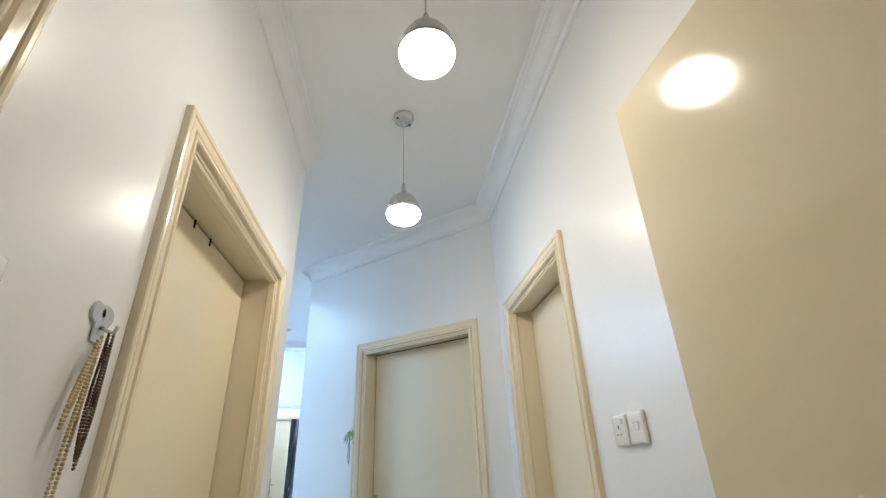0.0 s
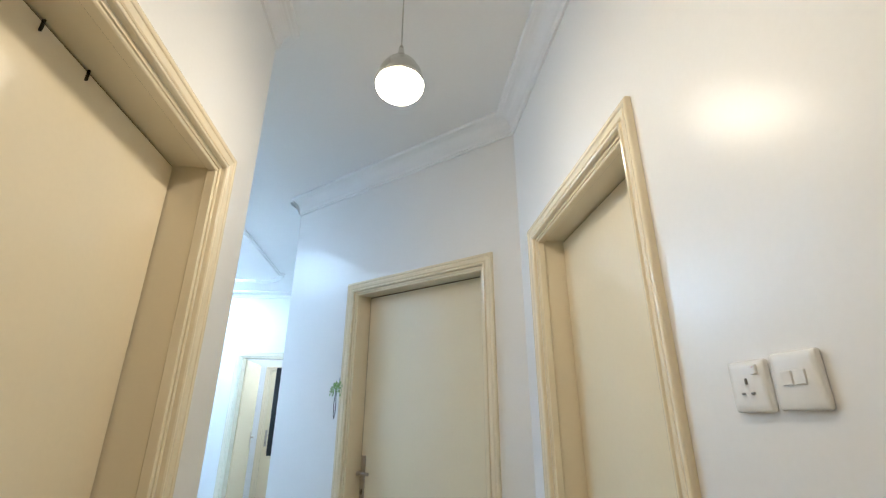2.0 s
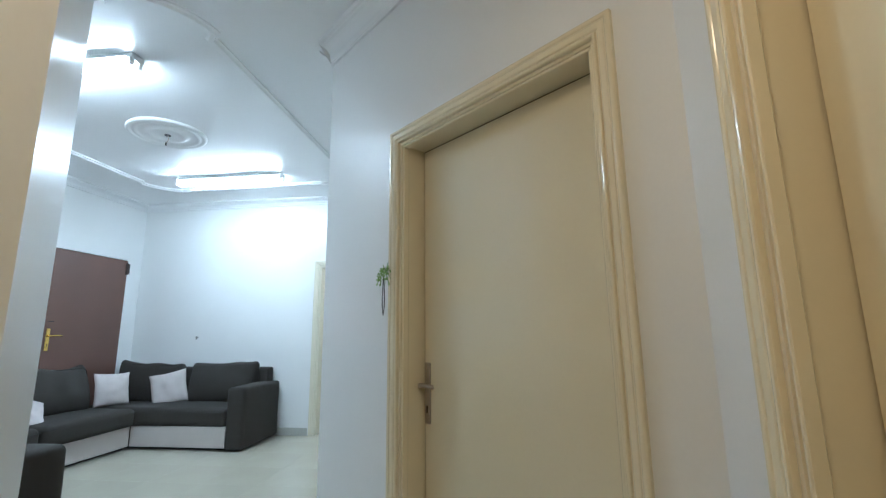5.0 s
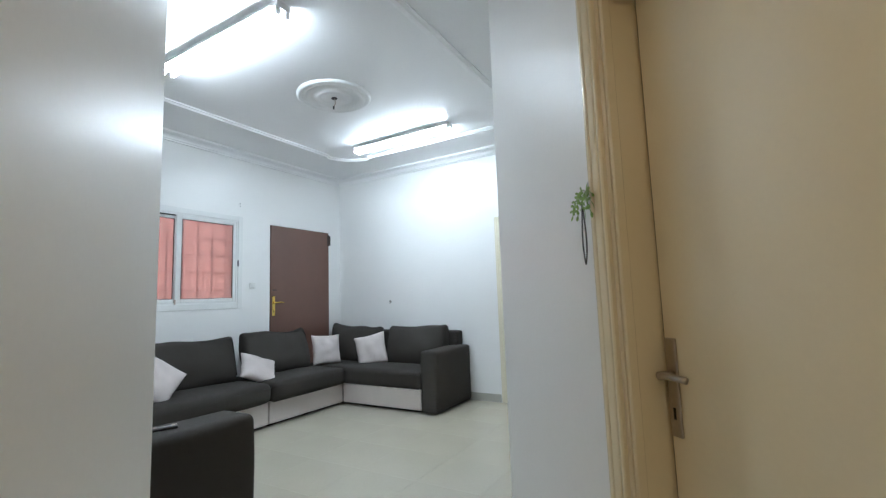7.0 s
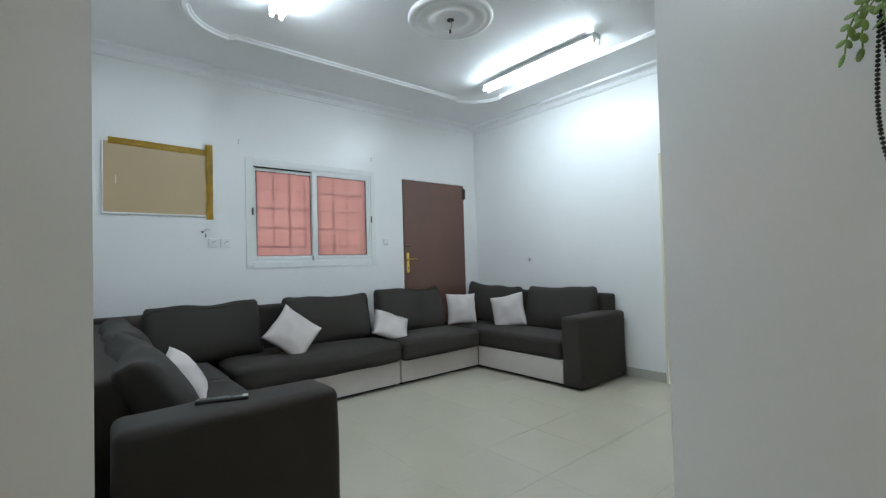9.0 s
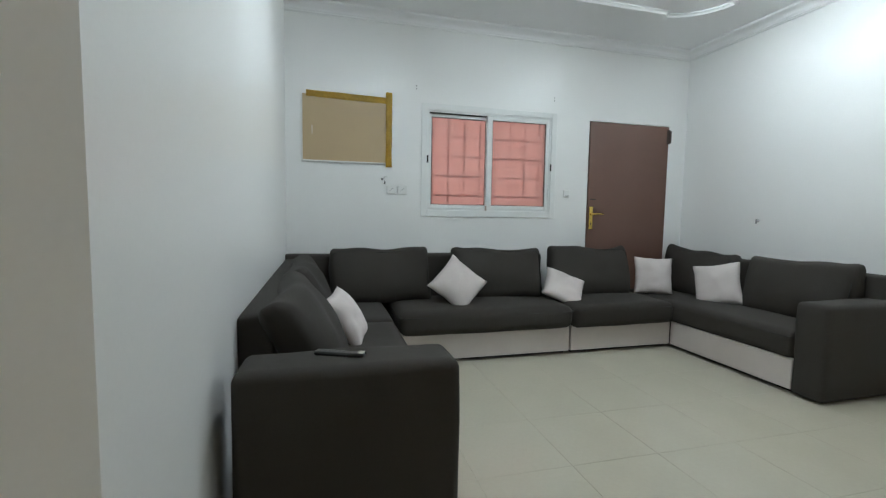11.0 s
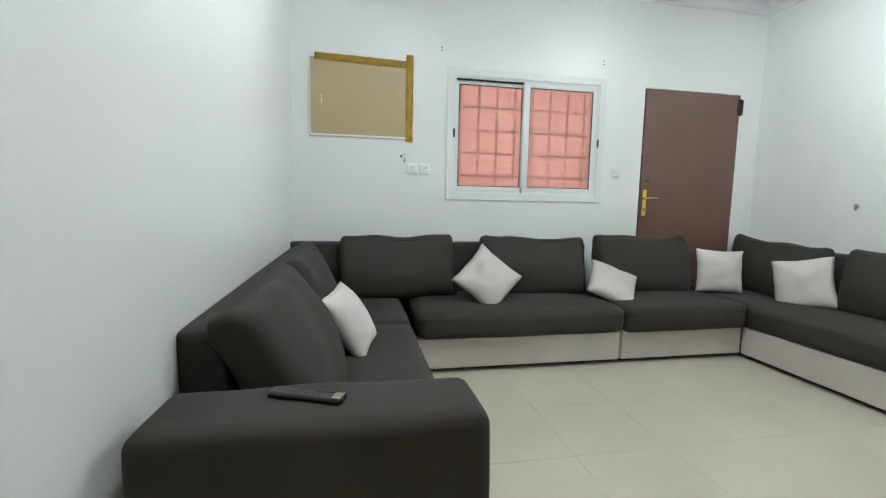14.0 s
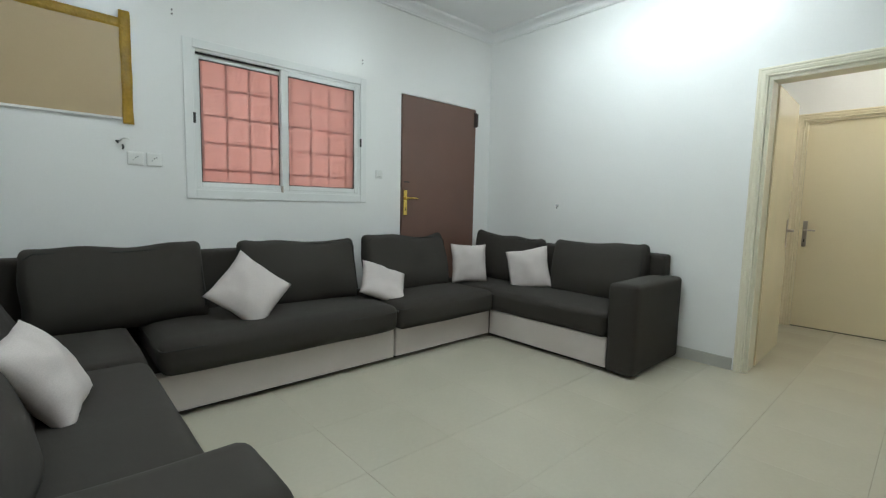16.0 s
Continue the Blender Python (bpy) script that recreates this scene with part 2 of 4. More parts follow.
def sweep(profile, path, closed=False):
    """Sweep a (side, z) profile along a flat path of (x, y), mitred; side is measured to the path's left."""
    bm = bmesh.new()
    P = [Vector(p) for p in path]
    n = len(P)
    rows = []
    for i, p in enumerate(P):
        d0 = (p - P[i - 1]).normalized() if i or closed else None
        d1 = (P[(i + 1) % n] - p).normalized() if i < n - 1 or closed else None
        d0, d1 = d0 or d1, d1 or d0
        n0, n1 = Vector((-d0.y, d0.x)), Vector((-d1.y, d1.x))
        mid = (n0 + n1) / max(0.3, 1 + n0.dot(n1))
        rows.append([bm.verts.new((p.x + mid.x * s, p.y + mid.y * s, z)) for s, z in profile])
    k = len(profile)
    for i in range(n if closed else n - 1):
        a, b = rows[i], rows[(i + 1) % n]
        for j in range(k - 1):
            bm.faces.new((a[j], a[j + 1], b[j + 1], b[j]))
    if not closed:
        bm.faces.new(rows[0])
        bm.faces.new(rows[-1])
    return bm


def soft_box(sx, sy, sz, r, bulge=(0, 0, 0), lump=0.0, seed=0.0, cuts=11, ear=0.0):
    """A padded block about its middle: rounded edges, faces that swell by bulge, uneven by lump."""
    bm = bmesh.new()
    bmesh.ops.create_cube(bm, size=2)
    bmesh.ops.subdivide_edges(bm, edges=bm.edges[:], cuts=cuts, use_grid_fill=True)
    half = Vector((sx / 2, sy / 2, sz / 2))
    for v in bm.verts:
        u = v.co.copy()
        p = Vector((0, 0, 0))
        for i in range(3):
            f = abs(u[i])
            f = f / 0.7 * (1 - r / half[i]) if f < 0.7 else (1 - r / half[i]) + (f - 0.7) / 0.3 * r / half[i]
            p[i] = math.copysign(f * half[i], u[i])
        core = Vector([max(-half[i] + r, min(half[i] - r, p[i])) for i in range(3)])
        d = p - core
        if d.length > 1e-6:
            m = max(abs(c) for c in d)
            p = core + d.normalized() * min(r, m)
        for i in range(3):
            j, k = (i + 1) % 3, (i + 2) % 3
            w = max(0, 1 - (p[j] / half[j]) ** 2) * max(0, 1 - (p[k] / half[k]) ** 2)
            p[i] += bulge[i] * w * (p[i] / half[i])
        if ear:
            k = (abs(p.x) / half.x) ** 8 * (abs(p.z) / half.z) ** 8
            p.x += math.copysign(ear * k, p.x)
            p.z += math.copysign(ear * k, p.z)
            p.y *= 1 - 0.45 * k - 0.12 * (abs(p.z) / half.z) ** 4
            if p.z > 0:
                p.z -= 0.016 * (1 - (p.x / half.x) ** 2) * (p.z / half.z) ** 2
        if lump:
            p += lump * noise.noise_vector(p * 4.0 + Vector((seed, seed * 1.7, 0)))
        v.co = p
    return bm


def pillow(size, thick, seed):
    """A square scatter cushion with pointed corners and slack, puckered edges, lying flat about its middle."""
    bm = bmesh.new()
    n = 22
    grids = []
    for side in (1, -1):
        g = []
        for i in range(n + 1):
            row = []
            for j in range(n + 1):
                u, v = 2 * i / n - 1, 2 * j / n - 1
                x = u * (1 - 0.07 * (1 - v * v)) * size / 2
                y = v * (1 - 0.07 * (1 - u * u)) * size / 2
                h = ((1 - u ** 4) * (1 - v ** 4)) ** 0.45 * (0.6 + 0.4 * (1 - u * u) * (1 - v * v))
                edge = max(abs(u), abs(v))
                along = v if abs(u) > abs(v) else u
                pucker = math.sin(19 * along + 7 * seed + side) * math.sin(7 * along + seed)
                fold = 0.009 * pucker * edge ** 4 * h + 0.020 * noise.noise(Vector((u * 1.9, v * 1.9, seed * 9 + side))) * h
                x += 0.006 * noise.noise(Vector((v * 2.5, seed, 3.0))) * u * u
                y += 0.006 * noise.noise(Vector((u * 2.5, seed, 8.0))) * v * v
                row.append((x, y, side * thick / 2 * h + fold))
            g.append(row)
        grids.append(g)
    verts = {}
    for s, g in enumerate(grids):
        for i in range(n + 1):
            for j in range(n + 1):
                rim = i in (0, n) or j in (0, n)
                key = (0 if rim else s, i, j)
                if key not in verts:
                    x, y, z = g[i][j]
                    verts[key] = bm.verts.new((x, y, 0 if rim else z))
    for s in (0, 1):
        for i in range(n):
            for j in range(n):
                q = [verts[(0 if (a in (0, n) or b in (0, n)) else s, a, b)] for a, b in ((i, j), (i + 1, j), (i + 1, j + 1), (i, j + 1))]
                bm.faces.new(q if s == 0 else q[::-1])
    return bm


def line_frame(a, b, outward):
    """A frame at a, with u towards b along a wall, v outward from the room, z up; and the length."""
    a, b = Vector(a), Vector(b)
    d = (b - a).normalized()
    o = Vector(outward).normalized()
    m = Matrix(((d.x, o.x, 0, a.x), (d.y, o.y, 0, a.y), (0, 0, 1, 0), (0, 0, 0, 1)))
    return m, (b - a).length


def wall(name, a, b, outward, openings=(), height=CEIL, label="white semi-gloss painted plaster wall", ext=(0, 0)):
    m, length = line_frame(a, b, outward)
    bm = bmesh.new()
    x = -ext[0]
    for u0, u1, z0, z1 in sorted(openings):
        add_box(bm, x, u0, 0, THICK, 0, height)
        if z0 > 0:
            add_box(bm, u0, u1, 0, THICK, 0, z0)
        add_box(bm, u0, u1, 0, THICK, z1, height)
        x = u1
    add_box(bm, x, length + ext[1], 0, THICK, 0, height)
    ob = part(name, bm, M_WALL, None, "", m=m)
    return tagged(ob, label, "wall", kind="structure")


# ---- floor, ceiling, walls ----
floor = tagged(part("floor", box(-4.7, 2.1, -1.5, 9.3, -0.12, -0.008), M_GROUT), "floor of large polished cream porcelain tiles with thin joints", "floor", kind="structure")
ceiling = tagged(part("ceiling", box(-4.7, 2.1, -1.5, 9.3, CEIL, CEIL + 0.15), M_CEIL), "smooth white painted ceiling", "ceiling", kind="structure")

OUT_L, OUT_R = (-1, 0), (1, 0)
DR0, DR1, DL0, DL1, DB0, DB1, DO0, DO1 = 1.780, 2.640, 1.11, 2.088, -0.28, 0.57, -0.83, 0.02
KD0, KD1 = -1.948, -1.12
DH, DH_TALL = 2.05, 2.072
DIAG_LEN = (DIAG_B - DIAG_A).length
DE0, DE1 = 0.712, 1.706
wall("wall_corridor_right", (X_CR, Y_SOUTH), (X_CR, DIAG_B.y), OUT_R, [(DR0 - Y_SOUTH, DR1 - Y_SOUTH, 0, DH_TALL), (DO0 - Y_SOUTH, DO1 - Y_SOUTH, 0, DH)], ext=(0, 0))
wall("wall_corridor_left", (X_CL, Y_SOUTH), (X_CL, LDIAG_A.y), OUT_L, [(DL0 - Y_SOUTH, DL1 - Y_SOUTH, 0, DH), (DB0 - Y_SOUTH, DB1 - Y_SOUTH, 0, DH)])
# unseen wall, added to close the corridor off behind the camera
wall("wall_closing_south", (X_CL, Y_SOUTH), (X_CR, Y_SOUTH), (0, -1), ext=(0.2, 1.3))
wall("wall_diagonal_right", DIAG_A, DIAG_B, (0.6619, 0.7496), [(DE0, DE1, 0, DH_TALL)])
wall("wall_diagonal_left", LDIAG_A, LDIAG_B, (-0.695, -0.719))
wall("wall_living_left", LDIAG_B, (X_BACK, Y_LEFT), (-0.0196, -1), ext=(0, 0.2))
WIN_Y0, WIN_Y1, WIN_Z0, WIN_Z1 = 4.264, 5.560, 1.205, 2.155
BD_Y0, BD_Y1, BD_H = 5.980, 6.953, 2.158
wall("wall_living_back", (X_BACK, Y_LEFT), (X_BACK, Y_RIGHT), OUT_L, [(WIN_Y0 - Y_LEFT, WIN_Y1 - Y_LEFT, WIN_Z0, WIN_Z1), (BD_Y0 - Y_LEFT, BD_Y1 - Y_LEFT, 0, BD_H)])
wall("wall_living_right", (X_BACK, Y_RIGHT), (X_EAST, Y_RIGHT), (0, 1), [(KD0 - X_BACK, KD1 - X_BACK, 0, DH)], ext=(0.2, 0.2))
wall("wall_living_east", DIAG_A, (X_EAST, Y_RIGHT), OUT_R)
wall("wall_lobby_left", (-2.45, Y_RIGHT + THICK), (-2.45, 9.13), OUT_L)
wall("wall_lobby_right", (X_EAST, Y_RIGHT + THICK), (X_EAST, 9.13), OUT_R)
wall("wall_lobby_far", (-2.45, 9.13), (X_EAST, 9.13), (0, 1), [(0.385, 1.215, 0, DH)], ext=(0.2, 0.2))
# two unseen walls, added to shut the open doorway off from the sky
wall("wall_closing_side", (1.9, Y_SOUTH), (1.9, 0.4), OUT_R)
wall("wall_closing_end", (X_CR + THICK, 0.4), (1.9, 0.4), (0, 1), ext=(0, 0.2))


def cornice(name, path, drop, out, closed=False):
    z = CEIL
    prof = [(0, z - drop), (0.012, z - drop), (0.016, z - drop + 0.008), (0.012, z - drop + 0.016), (0.018, z - drop + 0.022)]
    for k in range(7):
        a = k / 6 * math.pi / 2
        prof.append((0.02 + (out - 0.045) * (1 - math.cos(a)), z - drop + 0.03 + (drop - 0.055) * math.sin(a)))
    prof += [(out - 0.02, z - 0.022), (out - 0.005, z - 0.02), (out, z - 0.012), (out, z + 0.002)]
    ob = part(name, sweep(prof, path, closed), M_PLASTER)
    return tagged(ob, "white plaster cove cornice with fine beaded edges", "cornice", kind="structure")


# the room lies to the left of each path
cornice("cornice_living", [tuple(LDIAG_B), (X_BACK, Y_LEFT), (X_BACK, Y_RIGHT), (X_EAST, Y_RIGHT), (X_EAST, 4.18)][::-1], 0.085, 0.10)
cornice("cornice_corridor_right", [(X_CR, Y_SOUTH), (X_CR, DIAG_B.y), tuple(DIAG_A)], 0.125, 0.105)
cornice("cornice_corridor_left", [tuple(LDIAG_B), tuple(LDIAG_A), (X_CL, Y_SOUTH)], 0.125, 0.085)


def ceiling_band(x0, x1, y0, y1, r):
    """A rectangle of raised moulding with rounded corners stepped outward."""
    pts = []
    for cx, cy, a0 in ((x1 - r, y1 - r, 0), (x0 + r, y1 - r, 90), (x0 + r, y0 + r, 180), (x1 - r, y0 + r, 270)):
        e0, e1 = radians(a0), radians(a0 + 90)
        pts.append((cx + r * math.cos(e0), cy + r * math.sin(e0) - 0.0))
        for k in range(9):
            a = radians(a0 + 6 + 78 * k / 8)
            pts.append((cx + (r + 0.045) * math.cos(a), cy + (r + 0.045) * math.sin(a)))
        pts.append((cx + r * math.cos(e1), cy + r * math.sin(e1)))
    z = CEIL
    prof = [(-0.035, z + 0.002), (-0.035, z - 0.012), (-0.022, z - 0.016), (-0.014, z - 0.03), (0.014, z - 0.03), (0.022, z - 0.016), (0.035, z - 0.012), (0.035, z + 0.002)]
    return sweep(prof, pts, True)


tagged(part("ceiling_moulding", ceiling_band(-3.73, -1.345, 3.60, 6.56, 0.37), M_PLASTER), "raised white plaster ceiling moulding with rounded stepped corners", "moulding", kind="structure")

# skirting tiles along the living room
for nm, a, b, o in (("baseboard_right", (X_BACK, Y_RIGHT), (-2.022, Y_RIGHT), (0, 1)), ("baseboard_back", (X_BACK, Y_LEFT), (X_BACK, BD_Y0), (-1, 0)), ("baseboard_left", (-1.11, 3.026), (X_BACK, Y_LEFT), (-0.0196, -1)), ("baseboard_east", (X_EAST, 4.19), (X_EAST, Y_RIGHT), (1, 0)), ("baseboard_lobby_far", (-1.16, 9.13), (X_EAST, 9.13), (0, 1)), ("baseboard_lobby_left", (-2.45, 7.39), (-2.45, 9.13), (-1, 0))):
    mm, ln = line_frame(a, b, o)
    tagged(part(nm, box(0.0, ln, -0.012, -0.0005, 0.0, 0.088, 0.002, 1), M_SKIRT, m=mm), "grey-beige ceramic skirting along the wall", "baseboard", kind="structure")


# ---- doors ----
def casing_mesh(w, h):
    """A moulded architrave: a round bead at the opening, a groove, a flat, and a raised outer ridge."""
    prof = [(0.0, 0.0), (0.0, 0.012), (0.0025, 0.0165), (0.007, 0.018), (0.0115, 0.0165), (0.0135, 0.012), (0.0145, 0.0100), (0.0180, 0.0100), (0.0190, 0.0135), (0.0225, 0.0160), (0.038, 0.0175), (0.0405, 0.0155), (0.0435, 0.0155), (0.0455, 0.0185), (0.0500, 0.0205), (0.0565, 0.0205), (0.0605, 0.0180), (0.062, 0.014), (0.062, 0.0)]
    bm = bmesh.new()
    rows = []
    for s, t in prof:
        rows.append([bm.verts.new(p) for p in ((-s, -t, 0), (-s, -t, h + s), (w + s, -t, h + s), (w + s, -t, 0))])
    for a, b in zip(rows, rows[1:]):
        for k in range(3):
            bm.faces.new((a[k], a[k + 1], b[k + 1], b[k]))
    return bm


def lever_set(parent, u, z, toward, face, plate_mat, z_low=0.155, z_high=0.085, width=0.042, lever=0.11):
    """A lock plate with lever and keyhole on a leaf whose face is at v = face (the room lies at smaller v)."""
    plate = part("lock_plate", box(u - width / 2, u + width / 2, face - 0.008, face, z - z_low, z + z_high, 0.004), plate_mat, parent, "metal lock plate")
    bm = bmesh.new()
    add_tube(bm, [(u, face - 0.006, z), (u, face - 0.05, z)], 0.011, 12)
    pts = [(u, face - 0.046, z)] + [(u + toward * lever * k / 6, face - 0.05 - 0.006 * math.sin(k / 6 * math.pi), z + 0.004 * math.sin(k / 6 * 3)) for k in range(1, 7)]
    add_tube(bm, pts, 0.0085, 10)
    part("lever", bm, plate_mat, plate, smooth=True)
    part("keyhole", box(u - 0.004, u + 0.004, face - 0.0095, face - 0.0078, z - 0.115, z - 0.085, 0.001), M_BLACK, plate)
    return plate


def door(name, a, b, outward, w, label, handle_at=None, recess=0.14, h=DH, toward=1, leaf=True, paint=M_TRIM):
    """A framed flush door that fills an opening from a to b; outward points away from the viewer."""
    m, _ = line_frame(a, b, outward)
    d = thing(name, m, label, "door", kind="structure")
    part("casing", casing_mesh(w, h), paint, d, "grooved glossy cream architrave")
    bm = bmesh.new()
    j = 0.012
    add_box(bm, 0, j, 0.0005, THICK, 0, h)
    add_box(bm, w - j, w, 0.0005, THICK, 0, h)
    add_box(bm, j, w - j, 0.0005, THICK, h - j, h)
    part("jamb", bm, paint, d)
    bm = bmesh.new()
    add_box(bm, j, j + 0.012, 0.004, 0.035, 0, h - j - 0.012, 0.003, 1)
    add_box(bm, w - j - 0.012, w - j, 0.004, 0.035, 0, h - j - 0.012, 0.003, 1)
    add_box(bm, j, w - j, 0.004, 0.035, h - j - 0.012, h - j, 0.003, 1)
    part("stop_bead", bm, paint, d)
    if leaf:
        # near-black sheet colours in the shade between leaf and jamb
        part("gap", box(j, w - j, recess + 0.006, recess + 0.03, 0.0, h - j), M_GAP_SHADE, d, "dark sheet drawn as the shaded gap round the leaf")
        lf = part("leaf", box(j + 0.006, w - j - 0.006, recess, recess + 0.04, 0.008, h - j - 0.006, 0.002, 1), M_CREAM, d, "flush cream-painted leaf")
        if handle_at is not None:
            lever_set(lf, handle_at, 0.976, toward, recess, M_STEEL, 0.16, 0.095, 0.036, 0.088)
    return d


d_dir = (DIAG_B - DIAG_A).normalized()
door("door_1", DIAG_A + d_dir * DE0, DIAG_A + d_dir * DE1, (0.6619, 0.7496), DE1 - DE0, "closed cream-painted flush door in a grooved frame", 0.042, recess=0.13, h=DH_TALL)
door("door_2", (X_CR, DR0), (X_CR, DR1), OUT_R, DR1 - DR0, "closed cream-painted flush door in a glossy grooved frame", None, recess=0.125, h=DH_TALL)
dl = door("door_3", (X_CL, DL0), (X_CL, DL1), OUT_L, DL1 - DL0, "closed cream-painted flush door with clips over its top edge", None)
for u in (0.40, 0.54):
    part("clip", box(u - 0.0018, u + 0.0018, 0.134, 0.1405, DH - 0.044, DH - 0.014, 0.0006, 1), M_BLACK, dl, "small dark metal clip")
door("door_4", (X_CL, DB0), (X_CL, DB1), OUT_L, DB1 - DB0, "closed cream-painted door at the start of the corridor")
door("door_5", (X_CR, DO0), (X_CR, DO1), OUT_R, DO1 - DO0, "cream-painted door frame whose leaf stands open", leaf=False)
door("door_6", (KD0, Y_RIGHT), (KD1, Y_RIGHT), (0, 1), KD1 - KD0, "cream-painted door frame whose leaf stands open into the lobby", leaf=False, paint=M_CASE)
door("door_7", (-2.065, 9.13), (-1.235, 9.13), (0, 1), 0.83, "closed cream-painted flush door across the lobby", 0.07, recess=0.03)


def open_leaf(name, hinge, end, label, handle, thick=0.04):
    h, e = Vector(hinge), Vector(end)
    d = (e - h).normalized()
    m, ln = line_frame(h, e, (-d.y, d.x))
    t = thing(name, m, label, "door leaf")
    lf = part("leaf", box(0, ln, 0, thick, 0.008, 2.035, 0.003, 1), M_CREAM, t)
    for z in (0.25, 1.75):
        part("hinge", add_tube(bmesh.new(), [(-0.006, thick / 2, z), (-0.006, thick / 2, z + 0.1)], 0.008, 10), M_STEEL, t, "steel barrel hinge", smooth=True)
    if handle:
        face = part("lock_plate", box(ln - 0.085, ln - 0.045, -0.006, 0.0, 0.86, 1.09, 0.003), M_STEEL, lf, "metal lock plate")
        bm = bmesh.new()
        add_tube(bm, [(ln - 0.065, -0.004, 1.0), (ln - 0.065, -0.05, 1.0)], 0.01, 10)
        add_tube(bm, [(ln - 0.065, -0.046, 1.0), (ln - 0.12, -0.05, 1.002), (ln - 0.17, -0.046, 1.0)], 0.008, 10)
        part("lever", bm, M_STEEL, face, smooth=True)
    return t


open_leaf("door_leaf", (0.709, 0.04), (0.668, 0.925), "cream-painted flush door leaf swung open against the corridor wall", False)
open_leaf("door_leaf", (-1.925, 7.385), (-1.955, 8.19), "cream-painted flush door leaf standing open inside the lobby", True)

# brown steel entrance door
m, _ = line_frame((X_BACK, BD_Y0), (X_BACK, BD_Y1), OUT_L)
bd = thing("door_8", m, "closed brown-painted steel entrance door with a brass lever handle", "door", kind="structure")
W = BD_Y1 - BD_Y0
# dark sheet stands for the shade in the slit round the steel leaf
part("door_edge", box(0.0, W, 0.02, 0.06, 0, BD_H), M_BROWN_DARK, bd, "dark sheet drawn as the shaded gap round the leaf")
leaf = part("leaf", box(0.008, W - 0.008, -0.012, 0.03, 0.008, BD_H - 0.008, 0.003, 1), M_BROWN, bd)
lever_set(leaf, 0.046, 1.203, 1, -0.012, M_BRASS, 0.158, 0.078, 0.04, 0.115)
part("bolt_slot", box(0.03, 0.095, -0.0135, -0.0118, 1.352, 1.362, 0.0004, 1), M_BLACK, leaf, "narrow dark bolt slot")
for z in (0.3, 1.98):
    bm = bmesh.new()
    add_tube(bm, [(W + 0.004, -0.018, z), (W + 0.004, -0.018, z + 0.13)], 0.013, 10)
    add_box(bm, W - 0.035, W + 0.004, -0.017, -0.0125, z - 0.01, z + 0.14)
    part("hinge", bm, M_BROWN_DARK, bd, "paint-caked hinge")

# ---- sliding window with pink film ----
m, _ = line_frame((X_BACK, WIN_Y0), (X_BACK, WIN_Y1), OUT_L)
win = thing("window_1", m, "white aluminium sliding window with pink panes and bars", "window", kind="structure")
WW, WZ0, WZ1 = WIN_Y1 - WIN_Y0, WIN_Z0, WIN_Z1
bm = bmesh.new()
add_box(bm, -0.045, 0.012, -0.010, -0.0005, WZ0 - 0.05, WZ1 + 0.045, 0.002, 1)
add_box(bm, WW - 0.012, WW + 0.045, -0.010, -0.0005, WZ0 - 0.05, WZ1 + 0.045, 0.002, 1)
add_box(bm, 0.012, WW - 0.012, -0.010, -0.0005, WZ1 - 0.012, WZ1 + 0.045, 0.002, 1)
add_box(bm, 0.012, WW - 0.012, -0.010, -0.0005, WZ0 - 0.05, WZ0 + 0.012, 0.002, 1)
part("window_trim", bm, M_ALU, win, "flat white cover strip")
bm = bmesh.new()
add_box(bm, 0, 0.03, 0, 0.11, WZ0, WZ1)
add_box(bm, WW - 0.03, WW, 0, 0.11, WZ0, WZ1)
add_box(bm, 0.03, WW - 0.03, 0, 0.11, WZ1 - 0.03, WZ1)
add_box(bm, 0.03, WW - 0.03, 0, 0.11, WZ0, WZ0 + 0.03)
part("window_frame", bm, M_ALU, win)


def sash(u0, u1, v, stile_l, stile_r):
    z0, z1 = WZ0 + 0.03, WZ1 - 0.03
    s = part("sash", bmesh.new(), M_ALU, win, "white aluminium sash")
    bm = bmesh.new()
    add_box(bm, u0, u0 + stile_l, v, v + 0.03, z0, z1, 0.003, 1)
    add_box(bm, u1 - stile_r, u1, v, v + 0.03, z0, z1, 0.003, 1)
    add_box(bm, u0 + stile_l, u1 - stile_r, v, v + 0.03, z1 - 0.035, z1, 0.003, 1)
    add_box(bm, u0 + stile_l, u1 - stile_r, v, v + 0.03, z0, z0 + 0.035, 0.003, 1)
    bm.to_mesh(s.data)
    bm.free()
    g0, g1, h0, h1 = u0 + stile_l, u1 - stile_r, z0 + 0.035, z1 - 0.035
    bm = bmesh.new()
    for a in ((g0, g0 + 0.006, h0, h1), (g1 - 0.006, g1, h0, h1), (g0, g1, h0, h0 + 0.006), (g0, g1, h1 - 0.006, h1)):
        add_box(bm, a[0], a[1], v + 0.006, v + 0.012, a[2], a[3])
    part("gasket", bm, M_RUBBER, s, "black rubber gasket")
    part("pane", box(g0, g1, v + 0.013, v + 0.018, h0, h1), M_FILM, s, "pink-filmed glass pane")
    return s


sash(0.03, 0.655, 0.036, 0.03, 0.05)
sash(0.605, WW - 0.03, 0.004, 0.055, 0.035)
for u, z in ((0.012, 1.69), (WW - 0.016, 1.66)):
    part("latch", box(u - 0.006, u + 0.010, -0.016, -0.0102, z - 0.035, z + 0.035, 0.003), M_RUBBER, win, "small black latch")
for i in range(8):
    u = 0.09 + i * 0.160
    part("bar", add_tube(bmesh.new(), [(u, 0.112, WZ0), (u, 0.112, WZ1)], 0.0075, 8), M_BARS, win, "dark security bar")
